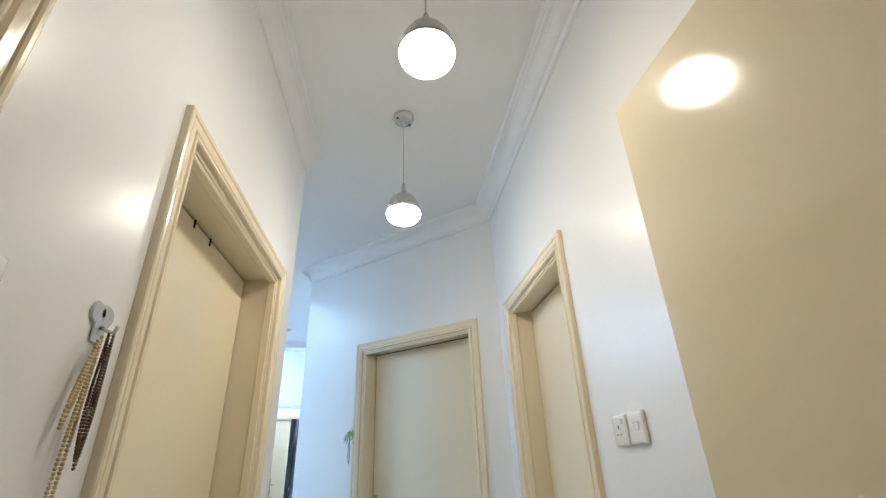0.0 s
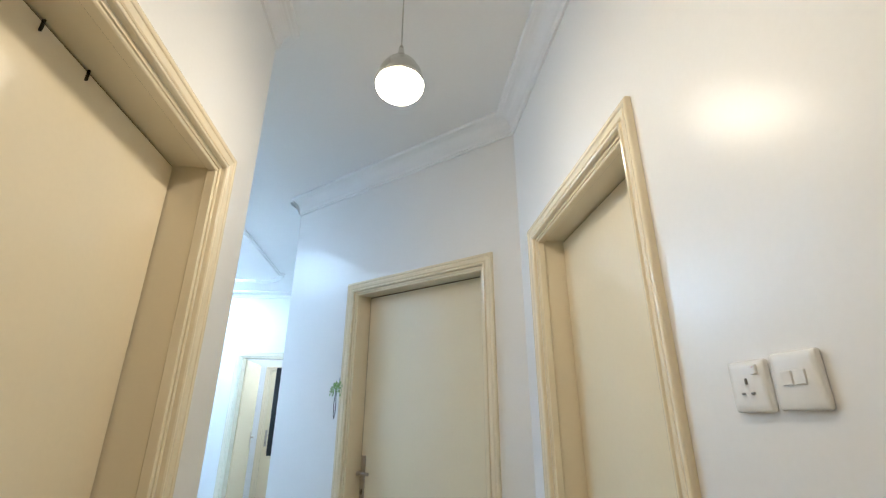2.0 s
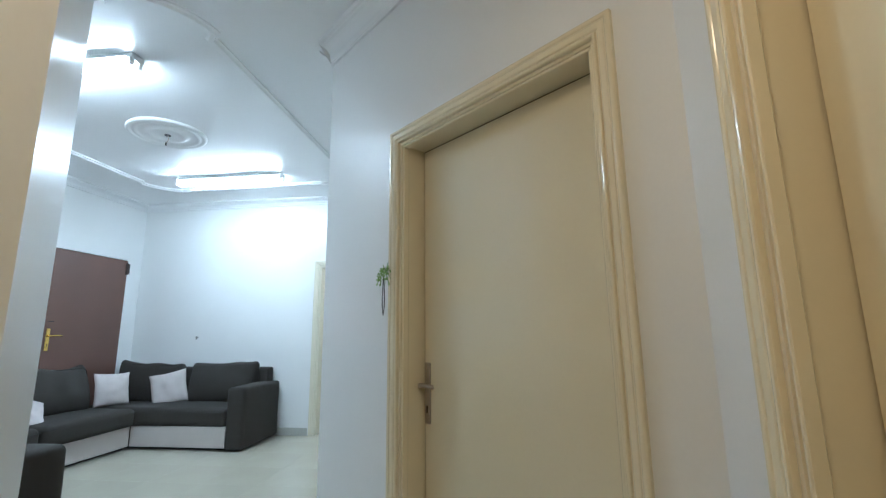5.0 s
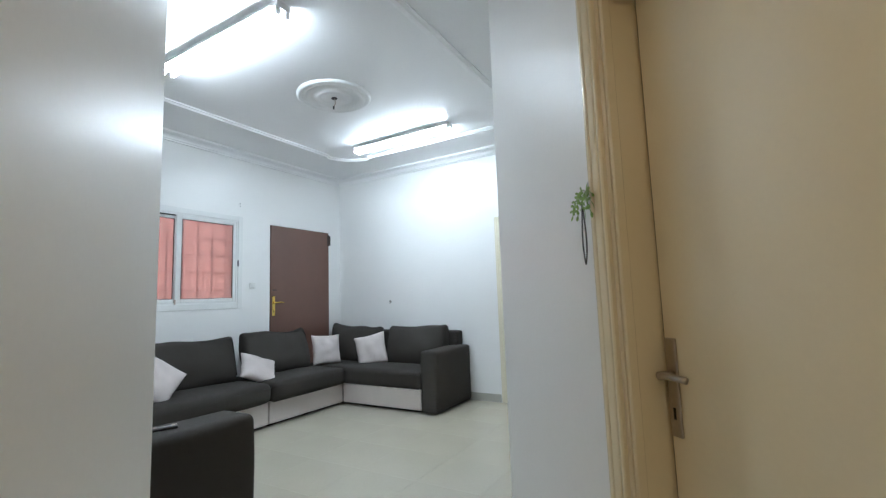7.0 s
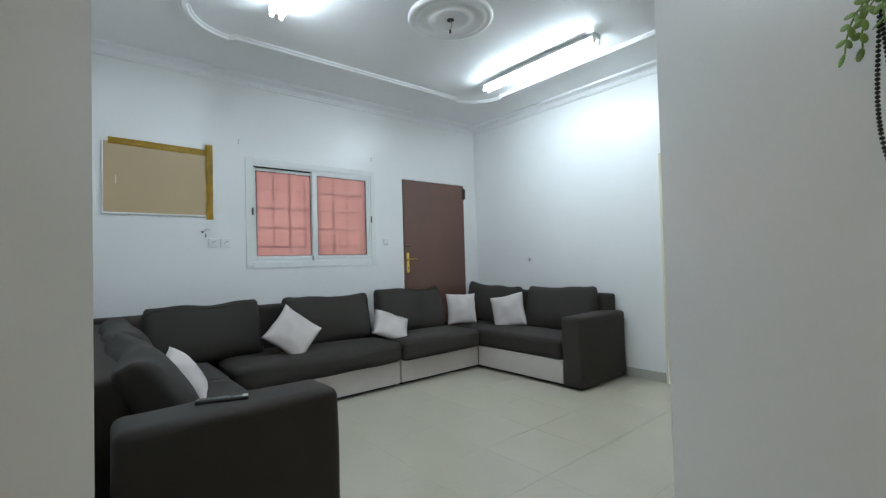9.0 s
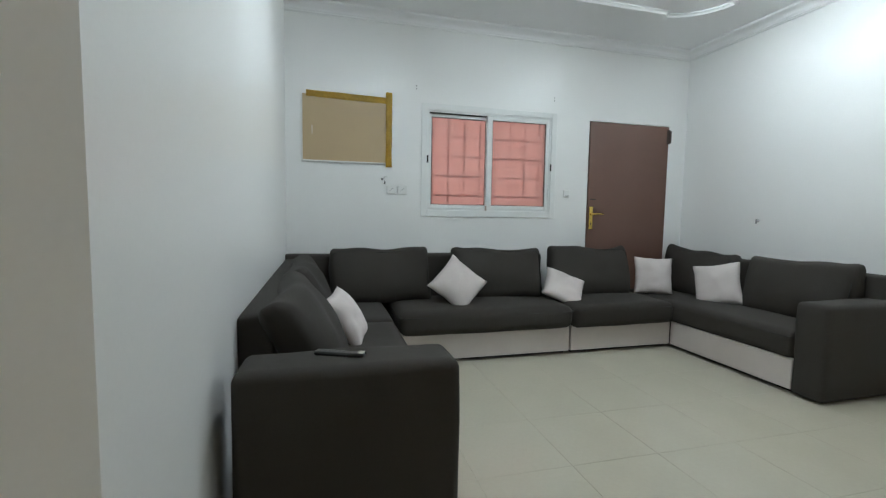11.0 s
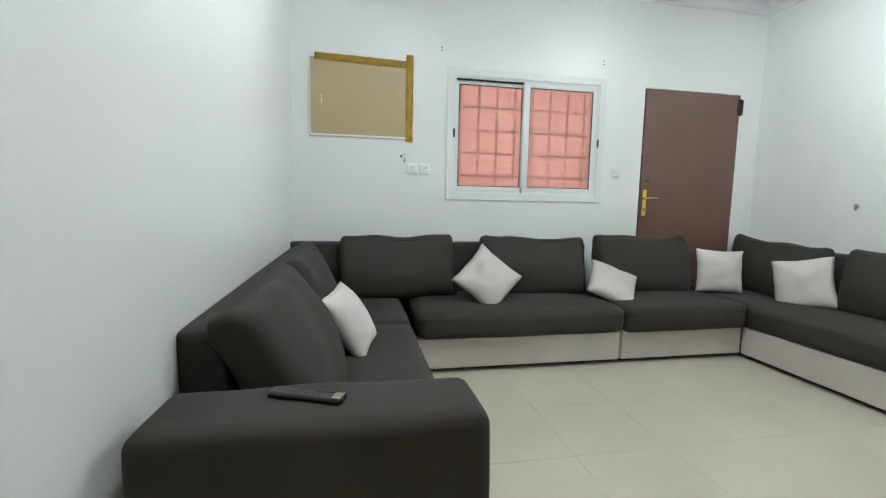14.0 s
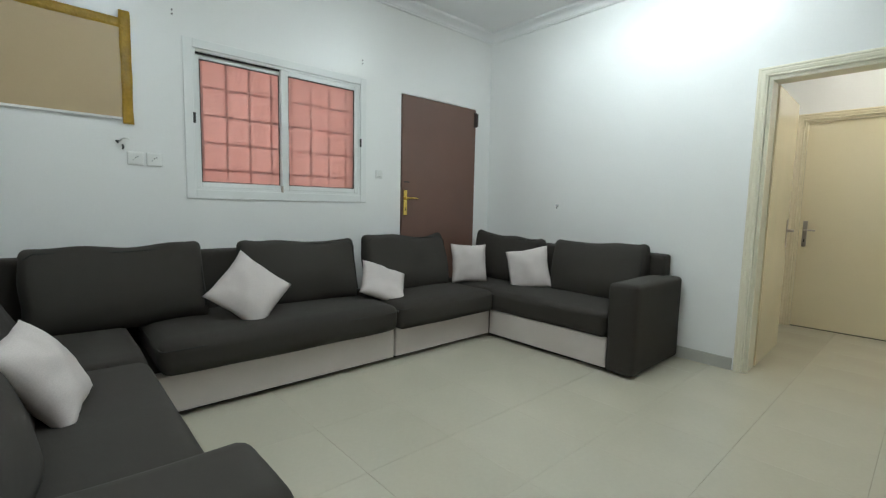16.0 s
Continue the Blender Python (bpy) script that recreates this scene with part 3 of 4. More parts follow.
for i in range(5):
    z = WZ0 + 0.155 + i * 0.188
    part("bar", add_tube(bmesh.new(), [(0.0, 0.096, z), (WW, 0.096, z)], 0.0075, 8), M_BARS, win, "dark security bar")
# black strip paints the shadow line above the recessed sash
part("head_shadow", box(0.034, 0.60, 0.012, 0.034, WZ1 - 0.038, WZ1 - 0.0305), M_RUBBER, win, "black strip drawn as the shadow over the inner sash")
part("sash_pull", box(0.596, 0.612, -0.004, 0.0035, WZ0 + 0.012, WZ0 + 0.06, 0.002), M_STEEL, win, "small grey pull")
backdrop = tagged(part("backdrop", box(X_BACK - 0.75, X_BACK - 0.65, 2.9, 7.4, -0.1, 3.4), M_OUTWALL), "pinkish rendered wall outside the window", "wall", kind="structure")
# added lamp turned outward, brightens the backdrop behind the panes
area = bpy.data.lights.new("backdrop_fill", "AREA")
area.shape, area.size, area.size_y, area.energy, area.color = "RECTANGLE", 2.3, 1.6, BACKDROP_FILL_WATTS, (1.0, 0.9, 0.85)
lamp = new("backdrop_fill", area)
lamp.matrix_basis = look((X_BACK - 0.22, 5.0, 1.68), (X_BACK - 0.7, 5.0, 1.68))

# ---- board taped over the air-conditioner opening ----
m, _ = line_frame((X_BACK, 3.0), (X_BACK, 4.0), OUT_L)
board = thing("cover_board", m, "beige board taped over a wall opening with brown tape", "board")
part("panel", box(0.168, 0.895, -0.014, -0.002, 1.635, 2.195, 0.001, 1), M_CARD, board)
bm = bmesh.new()
add_box(bm, 0.156, 0.168, -0.018, -0.001, 1.62, 2.195, 0.002, 1)
add_box(bm, 0.156, 0.885, -0.018, -0.001, 1.62, 1.635, 0.002, 1)
part("white_mark", box(0.245, 0.250, -0.0146, -0.0139, 1.86, 1.93, 0.0003, 1), M_WHITE, board, "thin white upright mark")
part("edge_strip", bm, M_WHITE, board, "white plastic edge strip")


def tape(u0, u1, z0, z1, vertical, seed):
    bm = bmesh.new()
    n = 28
    rows = []
    for i in range(n + 1):
        f = i / n
        row = []
        for k in range(4):
            g = k / 3
            w = 0.0035 * noise.noise(Vector((f * 9, g * 2, seed)))
            e = 0.004 * noise.noise(Vector((f * 5, k * 3.1, seed + 4)))
            if vertical:
                row.append(bm.verts.new((u0 + (u1 - u0) * g + e, -0.019 - abs(w), z0 + (z1 - z0) * f)))
            else:
                row.append(bm.verts.new((u0 + (u1 - u0) * f, -0.0165 - abs(w), z0 + (z1 - z0) * g + e - 0.018 * f)))
        rows.append(row)
    for a, b in zip(rows, rows[1:]):
        for k in range(3):
            bm.faces.new((a[k], a[k + 1], b[k + 1], b[k]))
    r = bmesh.ops.solidify(bm, geom=bm.faces[:], thickness=0.0012)
    return bm


part("tape", tape(0.20, 0.90, 2.175, 2.23, False, 1.0), M_TAPE, board, "shiny brown packing tape", smooth=True)
part("tape", tape(0.887, 0.942, 1.597, 2.26, True, 7.0), M_TAPE, board, "shiny brown packing tape", smooth=True)


# ---- switches, sockets ----
def wall_plate(name, m, w, h, label, category, inserts):
    t = thing(name, m, label, category)
    part("plate", soft_box(w, 0.012, h, 0.005, (0, 0.002, 0), cuts=8), M_WHITE, t, smooth=True, m=Matrix.Translation((0, -0.006, 0)))
    for nm, mat, u, z, iw, ih in inserts:
        part(nm, box(u - iw / 2, u + iw / 2, -0.0165, -0.0115, z - ih / 2, z + ih / 2, 0.0012, 1), mat, t)
    return t


SOCKET = [("slot", M_GREYBTN, 0, 0.008, 0.005, 0.010), ("slot", M_GREYBTN, -0.011, -0.012, 0.008, 0.004), ("slot", M_GREYBTN, 0.011, -0.012, 0.008, 0.004), ("rocker", M_WHITE, 0.022, 0.026, 0.014, 0.016), ("indicator", M_RED, 0.022, 0.030, 0.008, 0.004)]
ROCKERS = [("rocker", M_WHITE, -0.012, 0.004, 0.020, 0.022), ("rocker", M_WHITE, 0.012, 0.004, 0.020, 0.022)]
right_wall = lambda y, z: line_frame((X_CR, y), (X_CR, y - 1), OUT_R)[0] @ Matrix.Translation((0, 0, z))
back_wall = lambda y, z: line_frame((X_BACK, y), (X_BACK, y + 1), OUT_L)[0] @ Matrix.Translation((0, 0, z))
wall_plate("wall_socket", right_wall(1.511, 1.345), 0.086, 0.086, "white three-pin wall socket with a red-marked switch", "socket", SOCKET)
wall_plate("light_switch", right_wall(1.412, 1.348), 0.09, 0.088, "white double rocker light switch", "switch", ROCKERS)
for y in (3.942, 4.042):
    wall_plate("wall_socket", back_wall(y, 1.394), 0.086, 0.082, "white wall socket beside the taped board", "socket", [("slot", M_BLACK, 0, 0.006, 0.006, 0.008), ("slot", M_GREYBTN, -0.012, -0.008, 0.006, 0.006), ("slot", M_GREYBTN, 0.012, 0.012, 0.008, 0.006)])
wall_plate("light_switch", back_wall(5.738, 1.408), 0.07, 0.07, "small white light switch beside the entrance door", "switch", [("rocker", M_WHITE, 0, 0, 0.022, 0.03), ("slot", M_GREYBTN, 0.0, -0.022, 0.05, 0.003)])

wires = thing("loose_wire", back_wall(3.868, 1.463), "loose cut wires sticking out of the wall", "wire")
part("white_core", add_tube(bmesh.new(), [(0.0, 0, 0.03), (0.01, -0.02, 0.045), (0.03, -0.03, 0.05), (0.045, -0.028, 0.042)], 0.004, 8), M_WHITE, wires, smooth=True)
part("black_core", add_tube(bmesh.new(), [(-0.005, 0, 0.03), (-0.02, -0.02, 0.028), (-0.012, -0.03, 0.016)], 0.005, 8), M_BLACK, wires, smooth=True)
part("black_core", add_tube(bmesh.new(), [(0.012, -0.001, 0.01), (0.014, -0.02, -0.005), (0.008, -0.028, -0.018)], 0.005, 8), M_BLACK, wires, smooth=True)
hook = thing("cable_stub", line_frame((-3.56, Y_RIGHT), (-2.5, Y_RIGHT), (0, 1))[0] @ Matrix.Translation((0, 0, 1.167)), "grey cable stub sticking out of the wall", "cable")
part("collar", add_tube(bmesh.new(), [(0, -0.0005, 0), (0, -0.012, 0)], 0.016, 14), M_CHROME, hook, "grey round collar", smooth=True)
part("stub", add_tube(bmesh.new(), [(0, -0.01, 0), (0.012, -0.035, 0.002), (0.022, -0.045, -0.010), (0.018, -0.042, -0.026)], 0.0065, 8), M_GREYBTN, hook, smooth=True)
for y, z in ((4.169, 2.345), (4.169, 2.32), (5.57, 2.35), (5.57, 2.322)):
    t = tagged(part("screw_plug", add_tube(bmesh.new(), [(0, -0.003, 0), (0, 0.004, 0)], 0.006, 10), M_GREYBTN, m=back_wall(y, z)), "small grey screw plug in the wall", "screw plug")


# ---- ceiling lights ----
def tube_light(x, y, length, glow=M_TUBE):
    t = thing("ceiling_tube_light", pose(x, y, CEIL), "white twin fluorescent batten, lit, on the ceiling", "ceiling light", "ceiling tube lights")
    bm = box(-length / 2, length / 2, -0.036, 0.036, -0.034, -0.0005, 0.006)
    add_box(bm, -length / 2 + 0.03, length / 2 - 0.03, -0.062, 0.062, -0.044, -0.0345, 0.004, 1)
    part("batten", bm, M_ALU, t)
    for s in (-1, 1):
        bm = bmesh.new()
        add_box(bm, s * length / 2 - 0.012, s * length / 2 + 0.012, -0.048, 0.048, -0.052, -0.010, 0.004)
        for v in (-0.032, 0.032):
            add_box(bm, s * length / 2 - 0.012, s * length / 2 + 0.010, v - 0.013, v + 0.013, -0.092, -0.050, 0.005)
        part("lamp_holder", bm, M_ALU, t, "white lamp holder with two prongs")
    for v in (-0.032, 0.032):
        part("tube", add_tube(bmesh.new(), [(-length / 2 + 0.012, v, -0.070), (length / 2 - 0.012, v, -0.070)], 0.013, 12), glow, t, "lit fluorescent tube", smooth=True)
    return t


tube_light(-2.634, 6.195, 1.23)
tube_light(-2.53, 4.065, 1.23)
tube_light(-1.2, 8.25, 0.62, M_LOBBY)

med = thing("ceiling_rose", pose(-2.54, 5.12, CEIL), "white plaster ceiling rose with a bare wire at its centre", "ceiling rose")
prof = [(0.31, 0.002), (0.31, -0.012), (0.30, -0.022), (0.285, -0.024), (0.275, -0.016), (0.265, -0.014), (0.255, -0.02), (0.245, -0.024), (0.232, -0.016), (0.215, -0.010), (0.18, -0.010), (0.165, -0.014), (0.15, -0.024), (0.13, -0.028), (0.115, -0.020), (0.105, -0.012), (0.06, -0.014), (0.03, -0.018), (0.0, -0.018)]
part("disc", lathe(prof, 64), M_PLASTER, med, smooth=True)
part("wire_hole", add_tube(bmesh.new(), [(0, 0, -0.017), (0, 0, -0.022)], 0.026, 16), M_BLACK, med, "dark wire hole")
part("wire", add_tube(bmesh.new(), [(0, 0, -0.02), (0.012, 0, -0.05), (0.004, 0.006, -0.07), (-0.012, 0.004, -0.085)], 0.004, 8), M_STEEL, med, "short bare hanging wire", smooth=True)
part("wire_tip", add_tube(bmesh.new(), [(-0.012, 0.004, -0.085), (-0.014, 0.006, -0.11)], 0.007, 8), M_BLACK, med, smooth=True)


def pendant(x, y):
    t = thing("pendant_lamp", pose(x, y, CEIL), "lit globe pendant lamp with a grey metal cap", "pendant lamp", "corridor pendant lamps")
    part("canopy", lathe([(0.0, -0.03), (0.035, -0.03), (0.05, -0.026), (0.055, -0.012), (0.055, 0.0), (0, 0)], 28), M_CHROME, t, "round grey metal ceiling canopy", smooth=True)
    for a in (40, 220):
        part("screw", add_tube(bmesh.new(), [(0.042 * math.cos(radians(a)), 0.042 * math.sin(radians(a)), -0.024), (0.042 * math.cos(radians(a)), 0.042 * math.sin(radians(a)), -0.034)], 0.006, 8), M_BLACK, t)
    part("cord", add_tube(bmesh.new(), [(0, 0, -0.028), (0, 0, -0.46)], 0.0028, 8), M_CORD, t, "thin grey cord")
    cap = [(0.0, -0.425), (0.007, -0.425), (0.010, -0.445), (0.014, -0.472), (0.032, -0.49), (0.055, -0.51), (0.072, -0.54), (0.081, -0.572), (0.083, -0.590), (0.078, -0.590), (0.0, -0.58)]
    part("cap", lathe(cap, 36), M_CHROME, t, "dull grey metal cap", smooth=True)
    r = 0.082
    globe = [(0.078, -0.5905)] + [(r * math.cos(radians(a)), -0.596 - r * 0.64 * math.sin(radians(a))) for a in (0, 12, 25, 38, 52, 66, 80)] + [(0.0, -0.596 - r * 0.64)]
    part("globe", lathe(globe, 36), M_BULB, t, "lit frosted white globe", smooth=True)
    return t


pendant(0.186, 1.06)
pendant(0.142, 1.996)


# ---- sofas ----
SEAT = 0.44


def sofa(name, m, label):
    return thing(name, m, label, "sofa", "sectional sofa round three walls")


def seat_seam(parent, sx, sy, sz, m, r):
    """Sewn seam round the upper edge of a seat cushion."""
    x, y, z, c = sx / 2 - 0.002, sy / 2 - 0.002, sz / 2 - r * 0.75, 0.03
    pts = []
    for cx, cy, a0 in ((x - c, y - c, 0), (-x + c, y - c, 90), (-x + c, -y + c, 180), (x - c, -y + c, 270)):
        pts += [(cx + c * math.cos(radians(a0 + k * 30)), cy + c * math.sin(radians(a0 + k * 30)), z) for k in range(4)]
    pts.append(pts[0])
    part("seam", add_tube(bmesh.new(), pts, 0.0035, 6), M_SEAM, parent, "sewn seam", smooth=True, m=m)


# the unit along the left wall with the arm the camera passes
so = sofa("corner_sofa", Matrix.Identity(4), "charcoal fabric sofa unit with a padded arm, along the wall")
part("carcass", box(-4.36, -1.95, 3.06, 3.78, 0.05, 0.26, 0.008), M_FABRIC, so)
part("plinth", box(-4.3, -1.85, 3.10, 3.72, 0.0, 0.05), M_BLACK, so)
part("front_panel", box(-3.60, -1.96, 3.781, 3.80, 0.03, 0.25, 0.005), M_BASE, so, "pale leatherette front panel")
part("backrest", soft_box(2.24, 0.135, 0.56, 0.025, (0, 0.0, 0.004), 0.004, 1), M_FABRIC, so, smooth=True, m=pose(-3.275, 3.092, 0.50, 2))
part("arm", soft_box(0.235, 0.70, 0.695, 0.036, (0.006, 0.004, 0.006), 0.005, 2, 15), M_FABRIC, so, "padded charcoal arm", smooth=True, m=pose(-1.838, 3.430, 0.358))
part("seat_cushion", soft_box(1.50, 0.66, 0.18, 0.05, (0, 0.006, 0.016), 0.006, 3, 15), M_FABRIC, so, smooth=True, m=pose(-2.70, 3.495, 0.338))
seat_seam(so, 1.5, 0.66, 0.18, pose(-2.70, 3.495, 0.338), 0.05)
part("seat_cushion", soft_box(0.80, 0.66, 0.18, 0.045, (0, 0.006, 0.016), 0.006, 4, 13), M_FABRIC, so, smooth=True, m=pose(-3.855, 3.495, 0.338))
seat_seam(so, 0.8, 0.66, 0.18, pose(-3.855, 3.495, 0.338), 0.045)

# the long middle unit under the window
so = sofa("middle_sofa", Matrix.Identity(4), "charcoal fabric sofa unit with a pale front panel, under the window")
part("carcass", box(-4.40, -3.75, 3.86, 5.365, 0.05, 0.25, 0.006), M_FABRIC, so)
part("plinth", box(-4.36, -3.75, 3.88, 5.35, 0.0, 0.05), M_BLACK, so)
part("front_panel", box(-3.749, -3.69, 3.83, 5.366, 0.03, 0.245, 0.006), M_BASE, so, "pale leatherette front panel")
part("piping", add_tube(bmesh.new(), [(-3.692, 3.84, 0.236), (-3.692, 5.36, 0.236)], 0.006, 8), M_BASE, so, "pale piped edge", smooth=True)
part("backrest", soft_box(0.14, 2.40, 0.56, 0.025, (0, 0, 0.004), 0.004, 5), M_FABRIC, so, smooth=True, m=pose(-4.375, 4.20, 0.535))
part("seat_cushion", soft_box(0.74, 1.47, 0.19, 0.06, (0.008, 0.004, 0.018), 0.006, 6, 15), M_FABRIC, so, smooth=True, m=pose(-3.985, 4.632, 0.335))
seat_seam(so, 0.74, 1.47, 0.19, pose(-3.985, 4.632, 0.335), 0.06)
for y in (4.0, 5.31):
    part("foot", box(-3.80, -3.75, y - 0.02, y + 0.02, 0.0, 0.05), M_BLACK, so)

# the short unit before the entrance door
so = sofa("corner_sofa", Matrix.Identity(4), "short charcoal fabric sofa unit before the brown entrance door")
part("carcass", box(-4.40, -3.75, 5.385, 6.40, 0.05, 0.25, 0.006), M_FABRIC, so)
part("plinth", box(-4.36, -3.75, 5.41, 6.39, 0.0, 0.05), M_BLACK, so)
part("front_panel", box(-3.749, -3.69, 5.384, 6.395, 0.03, 0.245, 0.006), M_BASE, so, "pale leatherette front panel")
part("piping", add_tube(bmesh.new(), [(-3.692, 5.39, 0.236), (-3.692, 6.385, 0.236)], 0.006, 8), M_BASE, so, "pale piped edge", smooth=True)
part("seat_cushion", soft_box(0.75, 0.99, 0.19, 0.05, (0.008, 0.004, 0.018), 0.006, 7, 15), M_FABRIC, so, smooth=True, m=pose(-3.985, 5.872, 0.335))
seat_seam(so, 0.75, 0.99, 0.19, pose(-3.985, 5.872, 0.335), 0.05)
part("foot", box(-3.80, -3.75, 5.42, 5.46, 0.0, 0.05), M_BLACK, so)

# the unit along the right wall
so = sofa("corner_sofa", Matrix.Identity(4), "charcoal fabric sofa unit with a square padded arm")
part("carcass", box(-4.40, -2.58, 6.43, 7.14, 0.05, 0.25, 0.006), M_FABRIC, so)
part("plinth", box(-4.36, -2.45, 6.45, 7.1, 0.0, 0.05), M_BLACK, so)
part("front_panel", box(-3.685, -2.592, 6.394, 6.429, 0.03, 0.242, 0.006), M_BASE, so, "pale leatherette front panel")
part("piping", add_tube(bmesh.new(), [(-3.68, 6.396, 0.234), (-2.60, 6.396, 0.234)], 0.006, 8), M_BASE, so, "pale piped edge", smooth=True)
part("backrest", soft_box(1.90, 0.15, 0.56, 0.025, (0, 0, 0.004), 0.004, 8), M_FABRIC, so, smooth=True, m=pose(-3.43, 7.085, 0.525))
part("arm", soft_box(0.205, 0.765, 0.625, 0.03, (0.004, 0.004, 0.010), 0.005, 9, 15), M_FABRIC, so, "padded charcoal arm", smooth=True, m=pose(-2.486, 6.762, 0.328))
part("seat_cushion", soft_box(1.78, 0.70, 0.19, 0.05, (0, 0.006, 0.014), 0.006, 10, 15), M_FABRIC, so, smooth=True, m=pose(-3.485, 6.725, 0.332))
seat_seam(so, 1.78, 0.7, 0.19, pose(-3.485, 6.725, 0.332), 0.05)


def back_cushion(m, w, h, t, seed, label="charcoal fabric back cushion leaning on the sofa", piped=True):
    c = thing("back_cushion", m, label, "cushion", "sofa back cushions")
    bm = soft_box(w, t, h, 0.050, (0.006, 0.036, 0.010), 0.026, seed, 21, 0.024)
    part("cover", bm, M_FABRIC, c, smooth=True)
    path = [(-w / 2 + 0.02, h / 2 - 0.06), (-w / 2 + 0.06, h / 2 - 0.030), (0.0, h / 2 - 0.042), (w / 2 - 0.06, h / 2 - 0.030), (w / 2 - 0.02, h / 2 - 0.06), (w / 2 - 0.012, -h / 2 + 0.06)]
    if piped:
        part("piping", add_tube(bmesh.new(), [(x, -t / 2 + 0.016, z) for x, z in path], 0.004, 6), M_SEAM, c, "dark piped seam", smooth=True)
    return c


# local x runs along the sofa, local -y faces the room
for y, w, h, sd, tilt in ((3.81, 0.84, 0.46, 1.3, -13), (4.885, 0.84, 0.46, 2.9, -13), (5.84, 0.84, 0.48, 4.1, -14)):
    back_cushion(pose(-4.175, y, 0.648, 0, 0, 90) @ pose(0, 0, 0, tilt, 1.0 if sd > 2 else -0.5, 0), w, h, 0.16, sd)
for x, w, sd, tilt, roll in ((-3.96, 0.82, 5.2, -13, 2), (-2.985, 0.82, 6.6, -12, -1)):
    back_cushion(pose(x, 6.93, 0.635, 0, 0, 0) @ pose(0, 0, 0, tilt, roll, 0), w, 0.47, 0.16, sd)
for x, y, z, w, sd, tilt in ((-2.55, 3.278, 0.615, 0.84, 7.7, -30), (-3.39, 3.275, 0.612, 0.78, 8.8, -26)):
    back_cushion(pose(x, y, z, 0, 0, 180) @ pose(0, 0, 0, tilt, 0, 0), w, 0.50, 0.17, sd, piped=False)


def scatter(m, size, seed, label):
    c = thing("scatter_cushion", m, label, "cushion", "pale scatter cushions")
    part("cover", pillow(size, 0.15, seed), M_PILLOW, c, smooth=True)
    return c


# local z is the face; first turn it upright
scatter(pose(-3.90, 4.425, 0.60, 0, 0, 90) @ pose(0, 0, 0, 62, 0, 0) @ pose(0, 0, 0, 0, 0, 47), 0.38, 0.3, "pale linen scatter cushion standing on its corner")
scatter(pose(-3.97, 5.46, 0.532, 0, 0, 95) @ pose(0, 0, 0, 40, 0, 0) @ pose(0, 0, 0, 0, 0, -33), 0.375, 1.1, "pale linen scatter cushion slumped on the seat")
scatter(pose(-4.05, 6.49, 0.605, 0, 0, 70) @ pose(0, 0, 0, 76, 0, 0) @ pose(0, 0, 0, 0, 0, -2), 0.37, 2.2, "pale linen scatter cushion in the sofa corner")
scatter(pose(-3.565, 6.77, 0.585, 0, 0, 27) @ pose(0, 0, 0, 74, 0, 0) @ pose(0, 0, 0, 0, 0, 12), 0.385, 3.4, "pale linen scatter cushion leaning on a back cushion")
scatter(pose(-3.01, 3.475, 0.565, 0, 0, 165) @ pose(0, 0, 0, 58, 0, 0) @ pose(0, 0, 0, 0, 0, 5), 0.345, 4.7, "pale linen scatter cushion against the back cushion")

# remote control on the padded arm
rc = thing("remote_control", pose(-1.845, 3.396, 0.7105, 0, 0, 68), "black remote control lying on the sofa arm", "remote control")
part("case", box(-0.085, 0.085, -0.019, 0.019, 0.0, 0.013, 0.005), M_BLACK, rc)
for i in range(7):
    for j in (-0.011, 0.0, 0.011):
        part("button", box(-0.07 + i * 0.016, -0.062 + i * 0.016, j - 0.0035, j + 0.0035, 0.0128, 0.0137, 0.0004, 1), M_BLACK, rc)
part("top_panel", box(0.062, 0.082, -0.015, 0.015, 0.0128, 0.0140, 0.001, 1), M_CHROME, rc, "shiny silver top panel")

# television on the wall beside the lobby door
m, _ = line_frame((X_EAST, 4.79), (X_EAST, 5.91), OUT_R)
tv = thing("television", m, "black flat television on a wall bracket", "television")
part("case", box(0, 1.12, -0.19, -0.145, 0.995, 1.68, 0.006), M_BLACK, tv)
part("screen", box(0.012, 1.108, -0.193, -0.1905, 1.015, 1.668), M_SCREEN, tv, "dark glossy screen")
part("bracket", box(0.45, 0.67, -0.1445, -0.0005, 1.25, 1.5, 0.004), M_STEEL, tv, "steel wall bracket")


# ---- hanging beads and plant ----
def strand(parent, points, bead, mat, label):
    bm = bmesh.new()
    P = [Vector(p) for p in points]
    dist, last = 0.0, P[0]
    for a, b in zip(P, P[1:]):
        n = max(1, round((b - a).length / (bead * 1.7)))
        for k in range(n):
            r = bmesh.ops.create_icosphere(bm, subdivisions=1, radius=bead)
            bmesh.ops.translate(bm, verts=r["verts"], vec=a.lerp(b, k / n))
    return part("bead_strand", bm, mat, parent, label, smooth=True)


def loop(top, width, drop, depth, skew=0.0):
    pts = []
    for k in range(19):
        a = k / 18
        side = math.sin(a * math.tau)
        z = -drop * (1 - abs(1 - 2 * a) ** 1.15)
        pts.append((top[0] + width * side * (0.4 + 0.6 * min(1, -z / drop)) + skew * z, top[1] - depth, top[2] + z))
    return pts


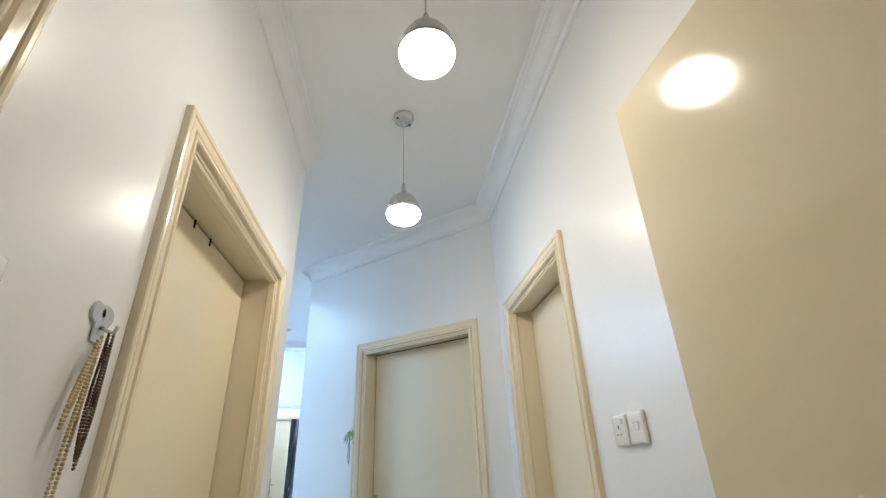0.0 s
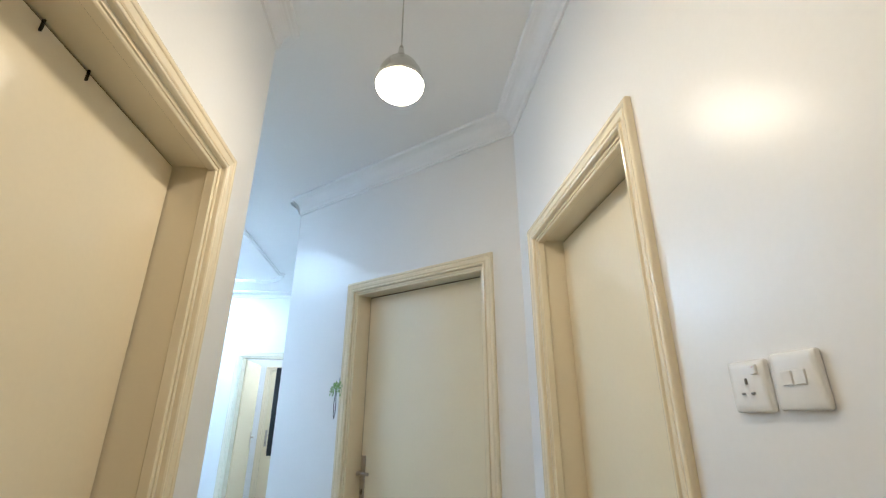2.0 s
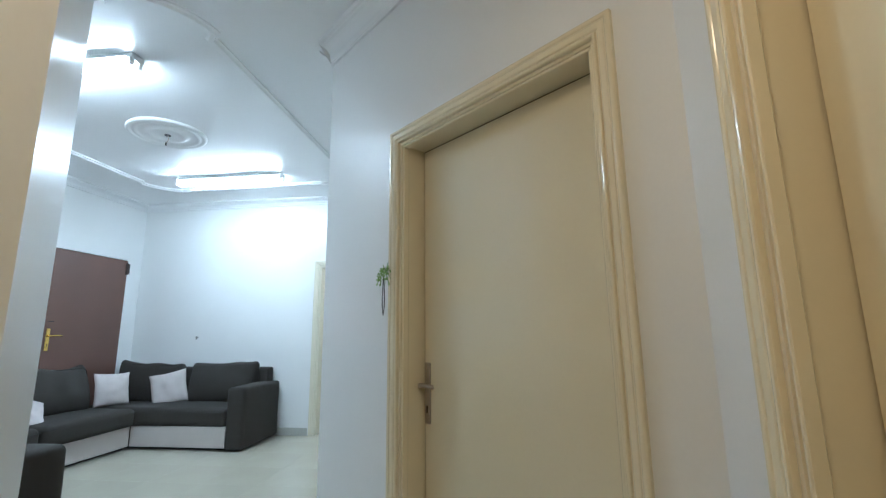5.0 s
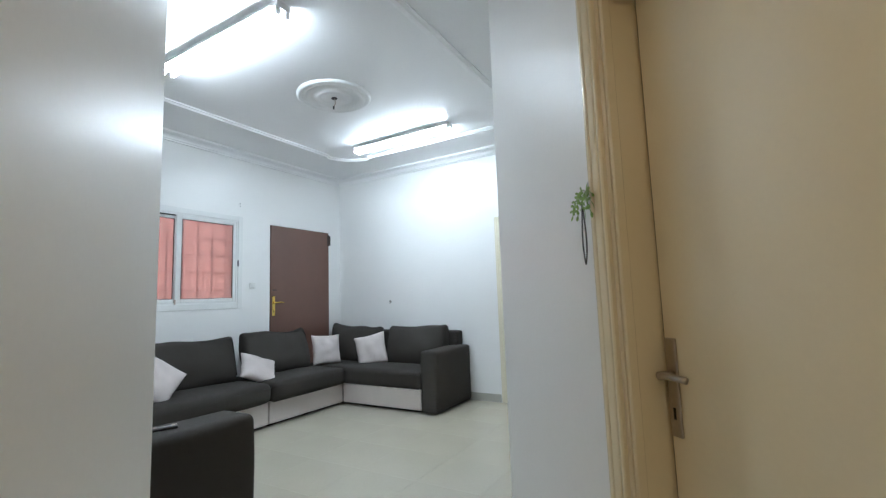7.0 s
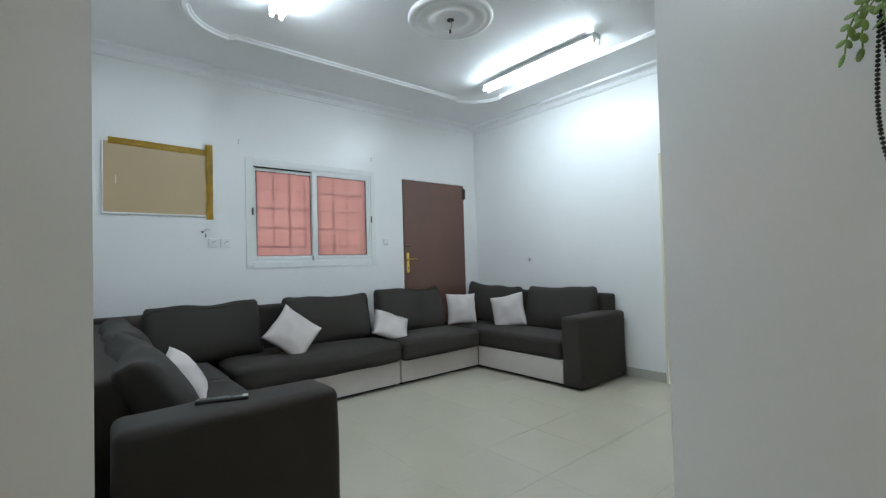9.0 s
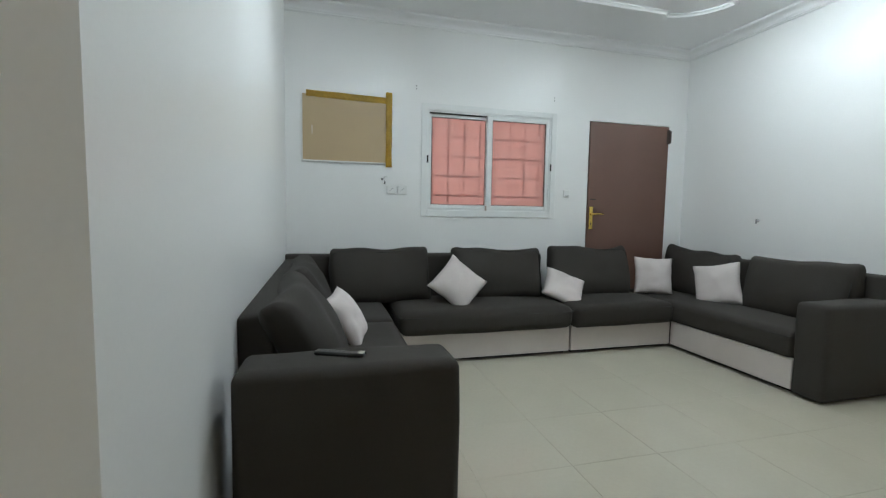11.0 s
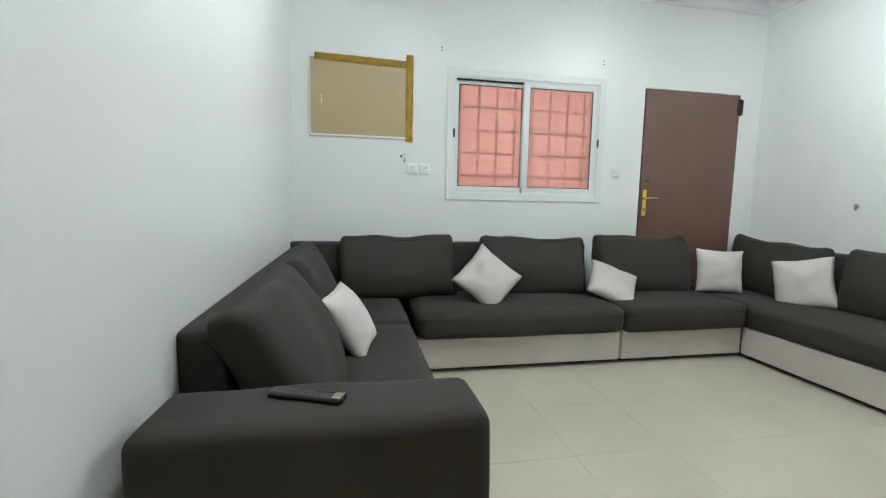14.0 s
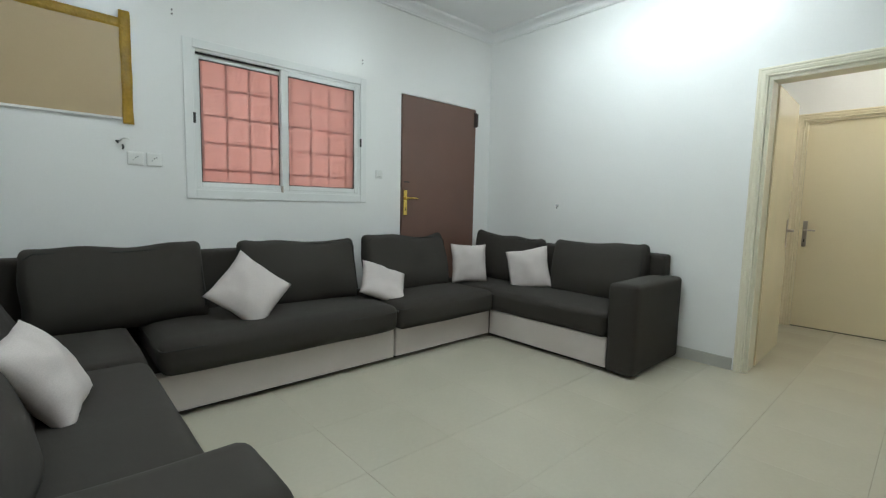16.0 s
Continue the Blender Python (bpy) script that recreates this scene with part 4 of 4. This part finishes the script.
def suction_hook(parent, s=1.0):
    bm = bmesh.new()
    for dx in (-0.013, 0.013):
        r = bmesh.ops.create_cone(bm, cap_ends=True, segments=20, radius1=0.022 * s, radius2=0.018 * s, depth=0.004)
        bmesh.ops.transform(bm, verts=r["verts"], matrix=Matrix.Translation((dx * s, -0.0026, 0.02 * s)) @ Matrix.Rotation(radians(90), 4, "X"))
    add_box(bm, -0.017 * s, 0.017 * s, -0.0048, -0.0006, -0.03 * s, 0.018 * s, 0.0015, 1)
    part("backing", bm, M_SUCTION, parent, "clear plastic backing")
    part("peg", add_tube(bmesh.new(), [(0, -0.004, -0.002), (0, -0.02, -0.01), (0, -0.03, -0.012), (0, -0.034, 0.0)], 0.0035, 8), M_CHROME, parent, "small metal peg", smooth=True)


left_wall = line_frame((X_CL, 0.965), (X_CL, 2.0), OUT_L)[0]
hk = thing("wall_hook", left_wall @ Matrix.Translation((0, 0, 1.522)), "clear adhesive hook hung with prayer bead strings", "hook")
suction_hook(hk)
strand(hk, loop((0.0, 0, -0.012), 0.011, 0.20, 0.022, -0.02), 0.0030, M_BEAD_RED, "maroon bead string")
strand(hk, loop((0.004, 0, -0.012), 0.010, 0.215, 0.028, 0.03), 0.0031, M_BEAD_BROWN, "brown bead string")
strand(hk, loop((-0.016, 0, -0.03), 0.006, 0.14, 0.018, 0.22), 0.0036, M_BEAD_CREAM, "cream bead string")
strand(hk, loop((-0.006, 0, -0.02), 0.009, 0.34, 0.016, 0.06), 0.0036, M_BEAD_CREAM, "long cream bead string")
hk2 = thing("wall_hook", left_wall @ Matrix.Translation((-0.255, 0, 1.525)), "small white adhesive hook", "hook")
part("backing", soft_box(0.05, 0.012, 0.05, 0.005, cuts=6), M_WHITE, hk2, smooth=True, m=Matrix.Translation((0, -0.0065, 0)))

mdiag = line_frame(DIAG_A, DIAG_B, (0.6619, 0.7496))[0]
hp = thing("hanging_plant", mdiag @ Matrix.Translation((0.650, 0, 1.490)), "small green artificial trailing plant with a black bead loop", "artificial plant")
suction_hook(hp, 0.9)
strand(hp, loop((-0.018, 0, -0.03), 0.012, 0.180, 0.03), 0.0030, M_BEAD_DARK, "black bead loop")


def sprig(end, rise, seed):
    """A thin twig arching from the hook to end, with small oval leaves in pairs."""
    r = random.Random(seed)
    bm = bmesh.new()
    length = math.hypot(*end)
    n = max(3, round(length / 0.014))
    pts = [Vector((end[0] * f, -0.016 - 0.022 * math.sin(f * 2.6), rise * math.sin(f * math.pi) + end[1] * f ** 1.3)) for f in (k / n for k in range(n + 1))]
    add_tube(bm, pts, 0.0011, 5)
    for k, p in enumerate(pts[1:]):
        tip = k == n - 1
        for side in ((0,) if tip else (-1, 1)):
            w, ln = r.uniform(0.0036, 0.005), r.uniform(0.0062, 0.0088)
            d = (pts[k + 1] - pts[k]).normalized()
            angle = math.atan2(-d.z, d.x) + side * r.uniform(0.7, 1.2)
            q = bmesh.ops.create_icosphere(bm, subdivisions=2, radius=1)
            turn = Matrix.Rotation(angle, 4, "Y") @ Matrix.Rotation(r.uniform(-0.7, 0.7), 4, "X")
            bmesh.ops.transform(bm, verts=q["verts"], matrix=Matrix.Translation(p) @ turn @ Matrix.Translation((ln, 0, 0)) @ Matrix.Diagonal((ln, 0.0009, w, 1)))
    return bm


for sd, (end, rise) in enumerate((((-0.070, -0.062), 0.004), ((-0.045, -0.066), 0.0), ((-0.036, -0.02), 0.006), ((-0.01, -0.065), 0.0), ((0.018, -0.066), 0.004), ((0.028, -0.045), 0.006), ((0.026, -0.014), 0.006), ((0.006, -0.04), 0.006))):
    part("sprig", sprig(end, rise, sd), M_LEAF, hp, "trailing green sprig", smooth=True)

# ---- floor tiles: pieces of the floor ----
T, JOINT = 0.48, 0.0006
tile_me = finish("tile", box(-T / 2 + JOINT, T / 2 - JOINT, -T / 2 + JOINT, T / 2 - JOINT, -0.010, 0.0, 0.0003, 1), M_TILE)


def in_plan(x, y):
    if y > 7.1:
        return -2.4 < x < -0.4
    if y > 2.7:
        return x < -0.3 or y < 4.2
    return -0.7 < x < 1.2


for i in range(-10, 12):
    for j in range(-13, 13):
        x, y = -2.64 + T / 2 + i * T, 4.48 + T / 2 + j * T
        if -4.9 < x < 1.3 and -1.5 < y < 9.2 and any(in_plan(x + a, y + b) for a in (-0.3, 0, 0.3) for b in (-0.3, 0, 0.3)):
            ob = new("tile", tile_me)
            ob.parent = floor
            ob.matrix_basis = pose(x, y, 0)
